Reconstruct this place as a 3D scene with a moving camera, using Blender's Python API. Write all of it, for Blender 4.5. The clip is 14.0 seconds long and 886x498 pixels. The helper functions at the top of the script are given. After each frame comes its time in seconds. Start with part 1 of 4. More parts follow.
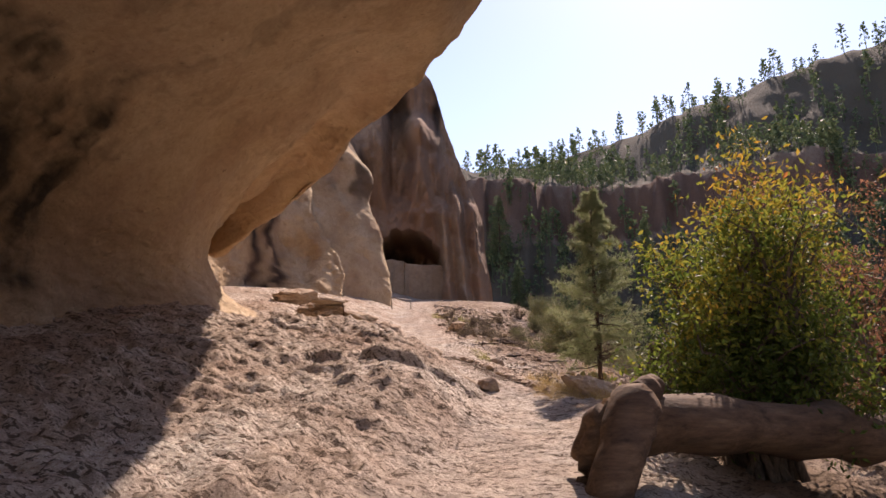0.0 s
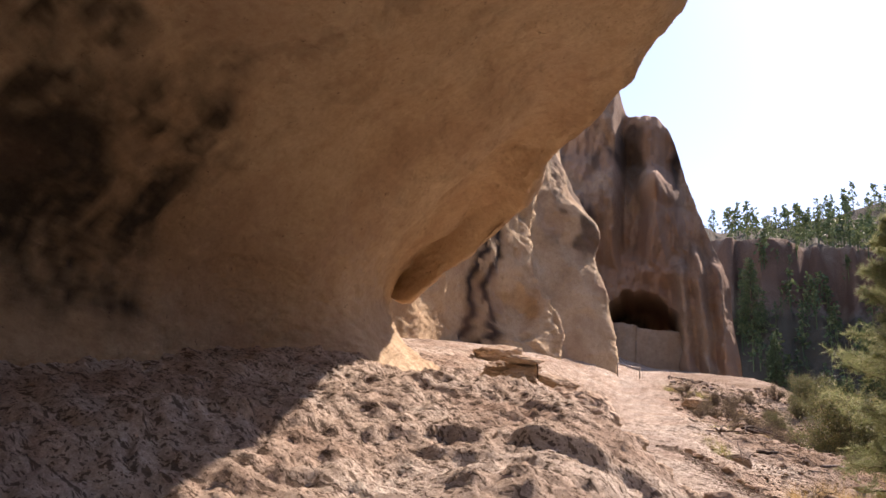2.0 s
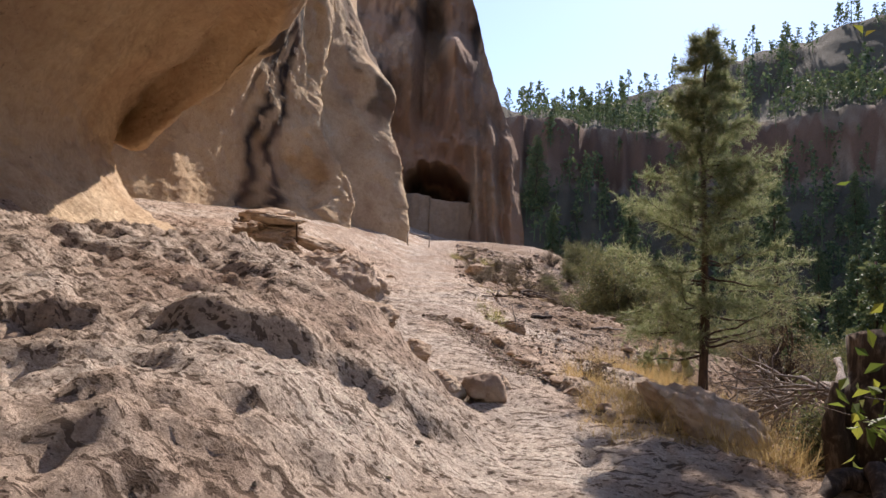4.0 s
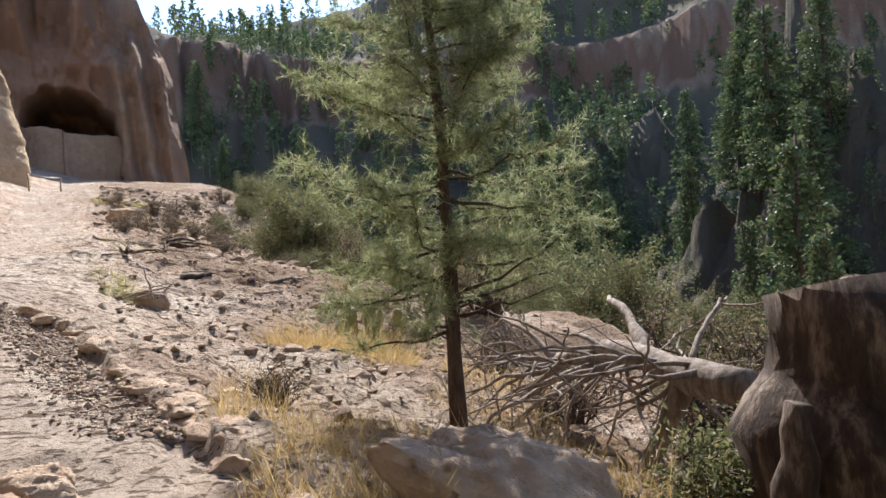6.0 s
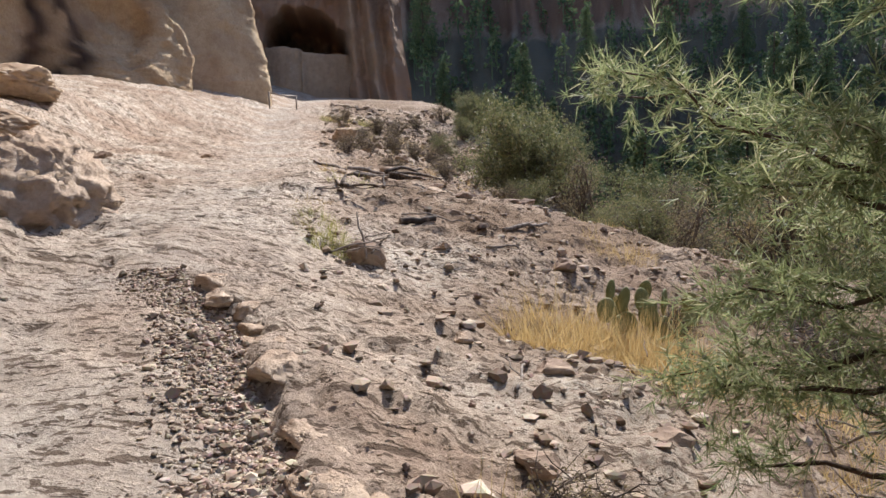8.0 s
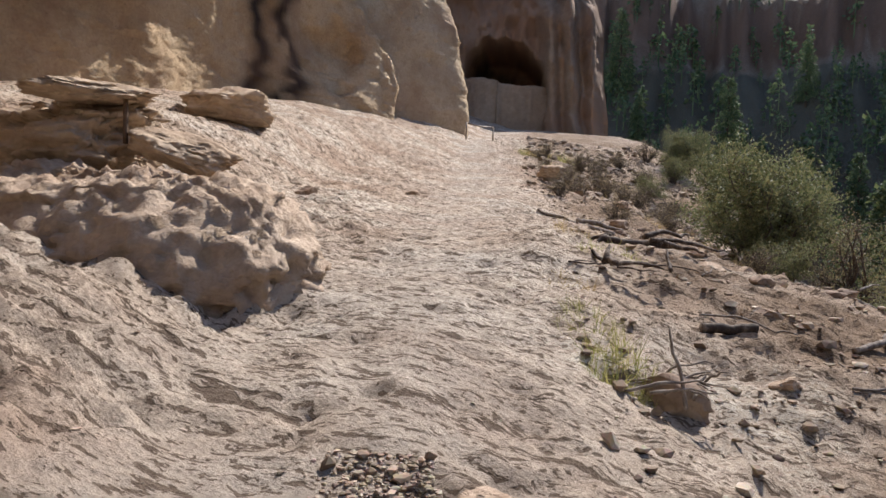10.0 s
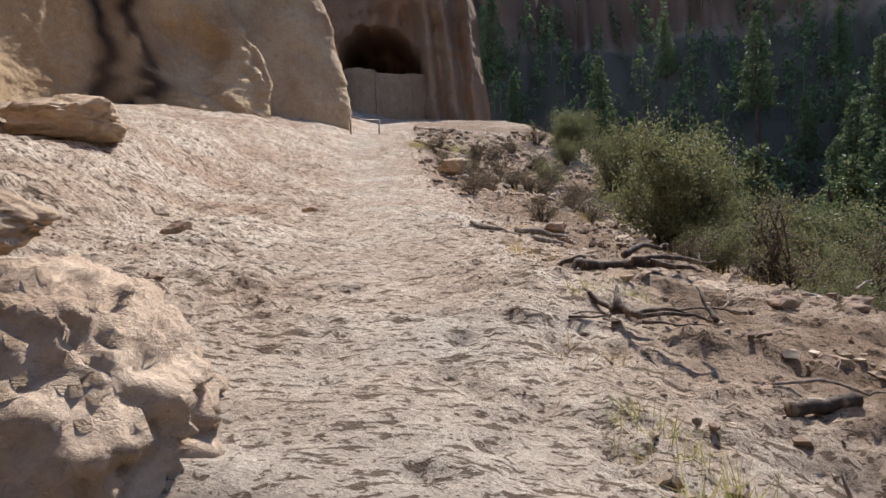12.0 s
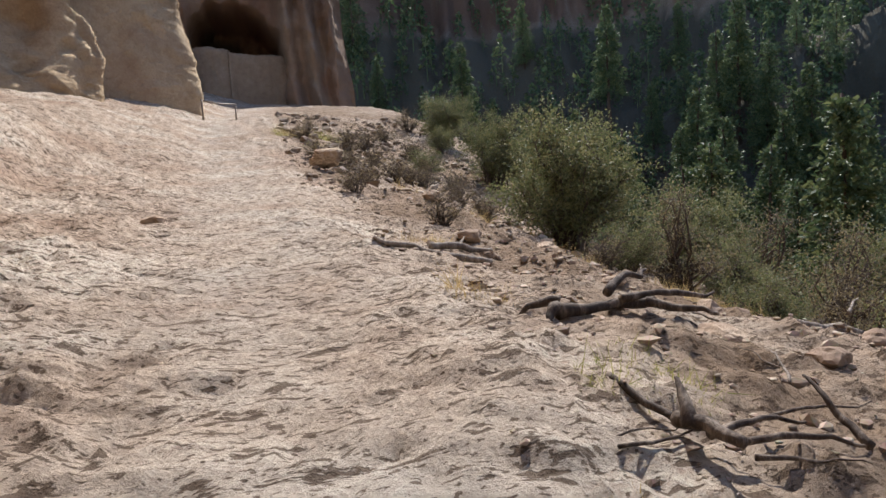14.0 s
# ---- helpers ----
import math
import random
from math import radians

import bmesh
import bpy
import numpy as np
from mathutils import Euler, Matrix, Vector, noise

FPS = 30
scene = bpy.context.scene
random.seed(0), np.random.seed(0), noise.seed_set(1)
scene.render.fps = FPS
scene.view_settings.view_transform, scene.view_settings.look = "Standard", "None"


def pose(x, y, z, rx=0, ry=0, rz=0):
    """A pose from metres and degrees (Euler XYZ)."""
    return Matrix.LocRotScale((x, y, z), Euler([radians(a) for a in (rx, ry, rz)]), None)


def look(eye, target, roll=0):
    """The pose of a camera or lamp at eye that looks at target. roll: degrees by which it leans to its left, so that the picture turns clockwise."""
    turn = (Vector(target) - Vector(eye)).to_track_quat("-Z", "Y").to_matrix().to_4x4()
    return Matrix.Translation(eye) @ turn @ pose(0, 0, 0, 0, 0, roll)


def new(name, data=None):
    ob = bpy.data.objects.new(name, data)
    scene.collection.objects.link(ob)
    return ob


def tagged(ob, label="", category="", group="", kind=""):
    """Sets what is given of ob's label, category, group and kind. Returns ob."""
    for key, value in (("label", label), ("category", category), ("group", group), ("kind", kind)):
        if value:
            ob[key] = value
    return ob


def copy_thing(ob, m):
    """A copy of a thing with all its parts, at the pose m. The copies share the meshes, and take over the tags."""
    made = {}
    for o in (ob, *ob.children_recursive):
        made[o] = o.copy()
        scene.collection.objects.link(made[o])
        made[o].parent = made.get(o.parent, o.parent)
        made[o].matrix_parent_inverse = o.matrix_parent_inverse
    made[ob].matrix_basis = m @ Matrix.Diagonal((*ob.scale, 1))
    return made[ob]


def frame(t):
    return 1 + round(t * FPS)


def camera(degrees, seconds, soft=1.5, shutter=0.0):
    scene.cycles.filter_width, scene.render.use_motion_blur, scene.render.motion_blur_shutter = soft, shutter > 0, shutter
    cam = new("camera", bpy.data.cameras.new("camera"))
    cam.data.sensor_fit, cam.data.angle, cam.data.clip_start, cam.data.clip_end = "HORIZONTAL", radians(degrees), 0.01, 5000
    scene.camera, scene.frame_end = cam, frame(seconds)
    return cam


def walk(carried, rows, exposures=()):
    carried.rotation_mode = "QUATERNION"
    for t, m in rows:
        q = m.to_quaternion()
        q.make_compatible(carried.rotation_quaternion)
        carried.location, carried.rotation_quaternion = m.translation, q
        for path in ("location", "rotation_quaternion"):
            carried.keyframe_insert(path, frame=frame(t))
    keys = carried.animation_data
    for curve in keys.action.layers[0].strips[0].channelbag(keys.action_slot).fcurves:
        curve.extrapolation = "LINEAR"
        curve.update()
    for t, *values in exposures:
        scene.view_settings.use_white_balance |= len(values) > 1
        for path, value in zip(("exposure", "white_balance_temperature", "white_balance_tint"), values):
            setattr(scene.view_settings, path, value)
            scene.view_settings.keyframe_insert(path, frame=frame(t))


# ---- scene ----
cam = camera(67.8, 14.0)
PATH = [
    (0, look((0.146, 0.001, 1.434), (0.203, 1.95, 1.879), -1.2)),
    (0.5, look((0.193, 0.918, 1.535), (-0.057, 2.797, 2.174), 0.5)),
    (1, look((0.457, 1.887, 1.621), (-0.199, 3.673, 2.236), 1.6)),
    (1.5, look((0.428, 2.675, 1.714), (-0.273, 4.487, 2.187), 6.0)),
    (2, look((0.687, 3.549, 1.886), (0.051, 5.348, 2.487), 5.8)),
    (2.5, look((0.708, 4.285, 1.96), (0.157, 6.077, 2.657), 4.4)),
    (3, look((0.925, 5.109, 1.961), (0.43, 6.973, 2.491), 3.6)),
    (3.5, look((0.961, 5.96, 1.986), (0.609, 7.908, 2.271), 3.1)),
    (4, look((1.036, 6.605, 2.117), (0.992, 8.586, 2.39), 2.9)),
    (4.2, look((1.098, 6.964, 2.145), (1.192, 8.938, 2.45), 2.2)),
    (6.3, look((2.037, 10.505, 2.551), (2.928, 12.295, 2.582), -4.8)),
    (6.5, look((2.114, 10.729, 2.572), (2.934, 12.553, 2.599), -5.0)),
    (7, look((2.121, 11.357, 2.701), (2.649, 13.286, 2.692), -4.4)),
    (7.5, look((2.147, 11.939, 2.813), (2.617, 13.881, 2.734), -3.9)),
    (8, look((2.077, 12.508, 2.906), (2.341, 14.485, 2.758), -2.0)),
    (8.5, look((1.983, 13.29, 2.986), (2.084, 15.28, 2.819), 1.9)),
    (9, look((1.74, 13.838, 3.097), (1.561, 15.819, 2.895), 2.3)),
    (9.2, look((1.629, 14.038, 3.155), (1.38, 16.018, 3.018), 2.7)),
    (11.3, look((0.775, 15.937, 3.605), (0.633, 17.932, 3.577), -0.8)),
    (11.5, look((0.734, 16.123, 3.644), (0.679, 18.122, 3.604), -1.3)),
    (12, look((0.623, 16.678, 3.794), (0.708, 18.674, 3.704), -2.7)),
    (12.5, look((0.504, 17.123, 3.952), (0.711, 19.111, 3.886), -1.9)),
    (13, look((0.476, 17.695, 4.098), (0.793, 19.669, 4.019), -4.2)),
    (13.5, look((0.434, 18.229, 4.112), (0.856, 20.182, 4.028), -5.3)),
    (14, look((0.426, 18.747, 4.093), (0.911, 20.681, 3.94), -3.8)),
]
walk(cam, PATH, [(0.0, 1.0, 7500, 28), (1.2, 1.15, 7600, 26), (2.2, 1.3, 7400, 26), (3.2, 0.85, 6900, 22), (4.2, 1.05, 6800, 18), (6.3, 1.45, 6400, 11),
                  (7.5, 1.3, 6400, 11), (9.2, 1.0, 6400, 11), (11.3, 0.98, 6400, 11), (14.0, 1.0, 6400, 10)])

# ---- world and sun ----
SUN_AZ, SUN_EL = radians(25.0), radians(47.0)
world = bpy.data.worlds.new("sky")
scene.world = world
world.use_nodes = True
wn = world.node_tree.nodes
sky = wn.new("ShaderNodeTexSky")
sky.sky_type, sky.sun_disc = "NISHITA", False
sky.sun_elevation, sky.sun_rotation = SUN_EL, SUN_AZ
sky.air_density, sky.dust_density, sky.ozone_density, sky.altitude = 1.0, 0.7, 1.0, 1800.0
wn["Background"].inputs["Strength"].default_value = 0.15
world.node_tree.links.new(sky.outputs["Color"], wn["Background"].inputs["Color"])
sun = new("sun", bpy.data.lights.new("sun", "SUN"))
sun.data.energy, sun.data.angle, sun.data.color = 4.0, radians(0.55), (1.0, 0.95, 0.88)
TO_SUN = Vector((math.sin(SUN_AZ) * math.cos(SUN_EL), math.cos(SUN_AZ) * math.cos(SUN_EL), math.sin(SUN_EL)))
sun.matrix_world = look(tuple(TO_SUN * 80), (0, 0, 0))


# ---- noise on arrays ----
def lattice(ix, iy, iz, seed):
    h = (ix.astype(np.int64) * 374761393 + iy.astype(np.int64) * 668265263 + iz.astype(np.int64) * 2147483647 + seed * 1274126177) & 0xFFFFFFFF
    h = ((h ^ (h >> 13)) * 1274126177) & 0xFFFFFFFF
    h = ((h ^ (h >> 16)) * 2246822519) & 0xFFFFFFFF
    return ((h ^ (h >> 15)) & 0xFFFFFF) / 8388607.5 - 1.0


def vnoise(x, y, z, seed=0):
    """Smooth value noise in -1 to 1."""
    x, y, z = np.broadcast_arrays(np.asarray(x, float), np.asarray(y, float), np.asarray(z, float))
    ix, iy, iz = np.floor(x), np.floor(y), np.floor(z)
    fx, fy, fz = x - ix, y - iy, z - iz
    fx, fy, fz = (f * f * f * (f * (f * 6 - 15) + 10) for f in (fx, fy, fz))
    total = 0.0
    for a in (0, 1):
        for b in (0, 1):
            for c in (0, 1):
                w = (fx if a else 1 - fx) * (fy if b else 1 - fy) * (fz if c else 1 - fz)
                total = total + w * lattice(ix + a, iy + b, iz + c, seed)
    return total


def fbm(x, y, z, octaves=4, seed=0, gain=0.5):
    total, amp = 0.0, 1.0
    for n in range(octaves):
        total = total + amp * vnoise(np.asarray(x) * 2.03**n, np.asarray(y) * 2.03**n, np.asarray(z) * 2.03**n, seed + n)
        amp *= gain
    return total


def step(a, b, v):
    t = np.clip((np.asarray(v, float) - a) / (b - a), 0, 1)
    return t * t * (3 - 2 * t)


def curve_through(knots, v):
    """A smoothed line through (v, value) knots."""
    ks, vs = np.array(knots, float).T
    v = np.asarray(v, float)
    return sum(np.interp(v + o, ks, vs) for o in (-0.9, -0.45, 0, 0.45, 0.9)) / 5


def axis(*spans):
    """Grid lines: spans of (start, first step, last step, end)."""
    out = []
    for a, s0, s1, b in spans:
        v, k = a, 0
        while v < b - 1e-6:
            out.append(v)
            f = (v - a) / (b - a)
            v += s0 + (s1 - s0) * f
    out.append(spans[-1][3])
    return np.array(out)


# ---- materials ----
def material(name, rough=0.9, spec=0.25):
    m = bpy.data.materials.new(name)
    m.use_nodes = True
    n, l = m.node_tree.nodes, m.node_tree.links
    b = n["Principled BSDF"]
    b.inputs["Roughness"].default_value = rough
    b.inputs["Specular IOR Level"].default_value = spec
    return m, n, l, b


def tex(n, l, kind, scale, detail=6.0, rough=0.6, stretch=(1, 1, 1), rot=(0, 0, 0), coord="Object"):
    co, mp = n.new("ShaderNodeTexCoord"), n.new("ShaderNodeMapping")
    mp.inputs["Scale"].default_value, mp.inputs["Rotation"].default_value = stretch, rot
    l.new(co.outputs[coord], mp.inputs["Vector"])
    t = n.new(kind)
    t.inputs["Scale"].default_value = scale
    if kind == "ShaderNodeTexNoise":
        t.inputs["Detail"].default_value, t.inputs["Roughness"].default_value = detail, rough
    l.new(mp.outputs["Vector"], t.inputs["Vector"])
    return t


def ramp(n, l, src, stops):
    r = n.new("ShaderNodeValToRGB")
    e = r.color_ramp.elements
    while len(e) < len(stops):
        e.new(0.5)
    for k, (p, c) in zip(e, stops):
        k.position, k.color = p, (*c, 1) if len(c) == 3 else c
    l.new(src, r.inputs["Fac"])
    return r.outputs["Color"]


def mix(n, l, fac, a, b, blend="MIX"):
    m = n.new("ShaderNodeMix")
    m.data_type, m.blend_type = "RGBA", blend
    for sock, v in ((m.inputs[0], fac), (m.inputs[6], a), (m.inputs[7], b)):
        if isinstance(v, (int, float)):
            sock.default_value = v
        elif isinstance(v, tuple):
            sock.default_value = (*v, 1)
        else:
            l.new(v, sock)
    return m.outputs[2]


def bump(n, l, b, layers):
    last = None
    for src, strength, dist in layers:
        k = n.new("ShaderNodeBump")
        k.inputs["Strength"].default_value, k.inputs["Distance"].default_value = strength, dist
        l.new(src, k.inputs["Height"])
        if last:
            l.new(last, k.inputs["Normal"])
        last = k.outputs["Normal"]
    l.new(last, b.inputs["Normal"])


def attr(n, name):
    a = n.new("ShaderNodeAttribute")
    a.attribute_name = name
    return a.outputs["Fac"]


def rock_material(name, pale, mid, dark, grain=9.0, relief=0.05, stains=False, cracks=True, patch=0.35):
    m, n, l, b = material(name, 0.92, 0.15)
    big = tex(n, l, "ShaderNodeTexNoise", patch, 5, 0.6)
    fine = tex(n, l, "ShaderNodeTexNoise", grain, 8, 0.7)
    col = ramp(n, l, big.outputs["Fac"], [(0.3, dark), (0.48, mid), (0.68, pale)])
    col = mix(n, l, 0.55, col, ramp(n, l, fine.outputs["Fac"], [(0.25, (0.32, 0.29, 0.26)), (0.55, (0.52, 0.5, 0.49)), (0.8, (0.68, 0.66, 0.62))]), "OVERLAY")
    pock = tex(n, l, "ShaderNodeTexVoronoi", grain * 0.9)
    layers = [(big.outputs["Fac"], 0.4, relief * 3), (fine.outputs["Fac"], 0.7, relief), (pock.outputs["Distance"], 0.25, relief * 0.7)]
    if cracks:
        ck = tex(n, l, "ShaderNodeTexNoise", 1.3, 6, 0.72, (1, 1, 3.5), (0.25, 0.1, 0.3))
        line = n.new("ShaderNodeMath")
        line.operation = "SUBTRACT"
        line.inputs[1].default_value = 0.5
        l.new(ck.outputs["Fac"], line.inputs[0])
        ab = n.new("ShaderNodeMath")
        ab.operation = "ABSOLUTE"
        l.new(line.outputs[0], ab.inputs[0])
        gap = ramp(n, l, ab.outputs[0], [(0.0, (0, 0, 0)), (0.018, (1, 1, 1))])
        layers.append((gap, 0.45, relief * 0.9))
    if stains:
        scab = tex(n, l, "ShaderNodeTexNoise", 1.9, 9, 0.72)
        col = mix(n, l, ramp(n, l, scab.outputs["Fac"], [(0.38, (0.35, 0.35, 0.35)), (0.5, (0, 0, 0))]), col, (0.36, 0.235, 0.14))
        fleck = tex(n, l, "ShaderNodeTexNoise", 6.5, 6, 0.8)
        col = mix(n, l, ramp(n, l, fleck.outputs["Fac"], [(0.33, (0.75, 0.75, 0.75)), (0.385, (0, 0, 0))]), col, (0.14, 0.085, 0.055))
        layers.append((scab.outputs["Fac"], 0.85, 0.2))
        col = mix(n, l, attr(n, "stain"), col, (0.035, 0.026, 0.022))
        # soot on the near wall; on the far cliff, the cave's painted shade
        col = mix(n, l, attr(n, "soot_and_shade"), col, mix(n, l, fine.outputs["Fac"], (0.012, 0.010, 0.008), (0.11, 0.085, 0.06)))
        col = mix(n, l, attr(n, "pink"), col, (0.36, 0.22, 0.15))
    l.new(col, b.inputs["Base Color"])
    bump(n, l, b, layers)
    return m


TUFF = rock_material("tuff_wall", (0.62, 0.49, 0.33), (0.54, 0.405, 0.26), (0.42, 0.29, 0.175), stains=True)
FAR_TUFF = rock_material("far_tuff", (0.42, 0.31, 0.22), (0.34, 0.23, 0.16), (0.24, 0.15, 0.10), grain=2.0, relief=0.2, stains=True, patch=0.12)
BOULDER = rock_material("boulder_rock", (0.50, 0.40, 0.30), (0.43, 0.33, 0.24), (0.30, 0.215, 0.15), grain=12, relief=0.03, patch=1.2)
DARK_ROCK = rock_material("dark_rock", (0.36, 0.28, 0.21), (0.28, 0.205, 0.155), (0.18, 0.135, 0.105), grain=14, relief=0.02, patch=2.0, cracks=False)


def ground_material():
    m, n, l, b = material("ground_rock", 0.95, 0.1)
    big = tex(n, l, "ShaderNodeTexNoise", 0.45, 6, 0.65)
    mid = tex(n, l, "ShaderNodeTexNoise", 2.6, 8, 0.7, (1, 1.6, 1))
    fine = tex(n, l, "ShaderNodeTexNoise", 22, 8, 0.75)
    col = ramp(n, l, big.outputs["Fac"], [(0.32, (0.37, 0.265, 0.20)), (0.5, (0.48, 0.39, 0.315)), (0.66, (0.60, 0.535, 0.46))])
    col = mix(n, l, 0.6, col, ramp(n, l, mid.outputs["Fac"], [(0.3, (0.36, 0.33, 0.30)), (0.6, (0.58, 0.57, 0.55))]), "OVERLAY")
    col = mix(n, l, 0.75, col, ramp(n, l, fine.outputs["Fac"], [(0.32, (0.24, 0.22, 0.2)), (0.55, (0.54, 0.53, 0.52)), (0.8, (0.8, 0.79, 0.76))]), "OVERLAY")
    col = mix(n, l, attr(n, "worn"), col, mix(n, l, mid.outputs["Fac"], (0.42, 0.37, 0.31), (0.56, 0.51, 0.45)))
    col = mix(n, l, attr(n, "soil"), col, mix(n, l, fine.outputs["Fac"], (0.16, 0.105, 0.07), (0.36, 0.26, 0.18)))
    col = mix(n, l, attr(n, "woods"), col, mix(n, l, mid.outputs["Fac"], (0.04, 0.042, 0.03), (0.15, 0.13, 0.10)))
    col = mix(n, l, attr(n, "bluff"), col, mix(n, l, mid.outputs["Fac"], (0.07, 0.045, 0.035), (0.24, 0.14, 0.10)))
    l.new(col, b.inputs["Base Color"])
    # short scars where thin plates have broken away, at two sizes
    masks = []
    for scale, stretch, cut in ((2.2, (1.0, 4.6, 1.0), 0.362), (5.5, (1.0, 3.4, 1.0), 0.405), (15.0, (1.0, 1.7, 1.0), 0.398)):
        t = tex(n, l, "ShaderNodeTexNoise", scale, 3.5, 0.62, stretch, (0, 0, 0.28))
        masks.append(ramp(n, l, t.outputs["Fac"], [(cut - 0.008, (0, 0, 0)), (cut + 0.012, (1, 1, 1))]))
    all_scars = mix(n, l, 1.0, mix(n, l, 1.0, masks[0], masks[1], "MULTIPLY"), masks[2], "MULTIPLY")
    inv = n.new("ShaderNodeInvert")
    l.new(all_scars, inv.inputs["Color"])
    # shade on the scars' broken faces, painted in as dark brown
    col = mix(n, l, mix(n, l, 0.85, (0, 0, 0), inv.outputs["Color"]), col, (0.125, 0.085, 0.06))
    l.new(col, b.inputs["Base Color"])
    bump(n, l, b, [(mid.outputs["Fac"], 0.8, 0.16), (masks[0], 1.0, 0.07), (masks[1], 1.0, 0.045), (masks[2], 1.0, 0.02), (fine.outputs["Fac"], 0.9, 0.025)])
    return m


GROUND = ground_material()


# ---- meshes from grids ----
def grid_mesh(name, p, mat, attrs=None, flip=False):
    """One mesh from an array of points, rows by columns."""
    rows, cols = p.shape[:2]
    k = np.arange(rows * cols).reshape(rows, cols)
    quad = np.stack([k[:-1, :-1], k[:-1, 1:], k[1:, 1:], k[1:, :-1]], -1).reshape(-1, 4)
    if flip:
        quad = quad[:, ::-1]
    me = bpy.data.meshes.new(name)
    me.from_pydata(p.reshape(-1, 3).tolist(), [], quad.tolist())
    me.polygons.foreach_set("use_smooth", np.ones(len(quad), bool))
    for key, values in (attrs or {}).items():
        a = me.attributes.new(key, "FLOAT", "POINT")
        a.data.foreach_set("value", np.clip(values, 0, 1).astype(np.float32).ravel())
    me.materials.append(mat)
    me.update()
    return me


def displaced(p, push):
    """Moves grid points along the grid's own normal."""
    du, dv = np.gradient(p, axis=0), np.gradient(p, axis=1)
    nrm = np.cross(du, dv)
    nrm /= np.linalg.norm(nrm, axis=-1, keepdims=True) + 1e-9
    return p + nrm * push[..., None]


# ---- ground ----
SPINE = [(-400, -20), (-15, -1.4), (0, 0.0), (5, 0.5), (7, 0.7), (10.5, 1.12), (13, 1.56), (15, 2.05), (17, 2.47), (18.7, 2.78), (20.9, 3.1), (24, 3.45), (28, 3.9), (36.6, 5.2), (46, 7.1),
         (52, 8.4), (57, 9.4), (70, 11.8), (80, 13.4), (110, 15.0), (400, 18.0)]
PATHX = [(-15, -0.8), (0, 0.1), (7, 1.1), (11, 2.05), (13.5, 1.75), (15.9, 0.8), (18, 0.45), (21, 0.45), (25, 0.2), (32, -0.2), (40, -0.9), (50, -1.6), (57, -1.2), (90, 1.0)]
BANK = [(-10, 0.1), (4, 0.2), (8, 0.5), (11, 0.85), (14, 1.1), (16, 0.7), (18, 0.4), (21.5, 0.25), (24, 0.2), (30, 0.2), (45, 0.6), (60, 0.5)]
APRON = [(18, 0.0), (22, 0.55), (26, 1.0), (32, 0.9), (40, 0.5), (50, 0.2)]


def far_height(x, y):
    """The canyon beyond the slope: its floor, the wooded far wall, the cliff band and the rim."""
    r = np.hypot(x, y)
    az = np.degrees(np.arctan2(x, np.maximum(y, 1e-3)))
    az = np.where(y < 0, 90, az)
    rim = 79 + 0.72 * np.clip(az - 5, 0, 50)
    wob = 9 * fbm(x / 34, y / 34, 0.3, 4, 5) * step(70, 120, r)
    rr = r + wob + 5 * np.sin(az / 4.0 + 1) * step(90, 130, r) + 2.2 * vnoise(az * 1.3, r / 30, 0, 6) * step(120, 140, r)
    low = np.interp(rr, [0, 20, 45, 85, 118, 150, 153.5, 165], [0, -3, -13, -15, 2, 37, 51, 55])
    up = 55 + (rim - 55) * step(160, 225, rr) + 0.03 * np.maximum(rr - 225, 0)
    z = np.where(rr < 165, low, up)
    spur = 31 * np.exp(-(((x - 60) / 17) ** 2 + ((y - 42) / 20) ** 2))
    spur += 20 * np.exp(-(((x - 78) / 18) ** 2 + ((y - 100) / 14) ** 2))
    bluff = step(147.5, 149.5, rr) * (1 - step(153.5, 157, rr))
    return z + spur * (1 + 0.4 * fbm(x / 7, y / 7, 1.0, 5, 8, 0.6)), bluff


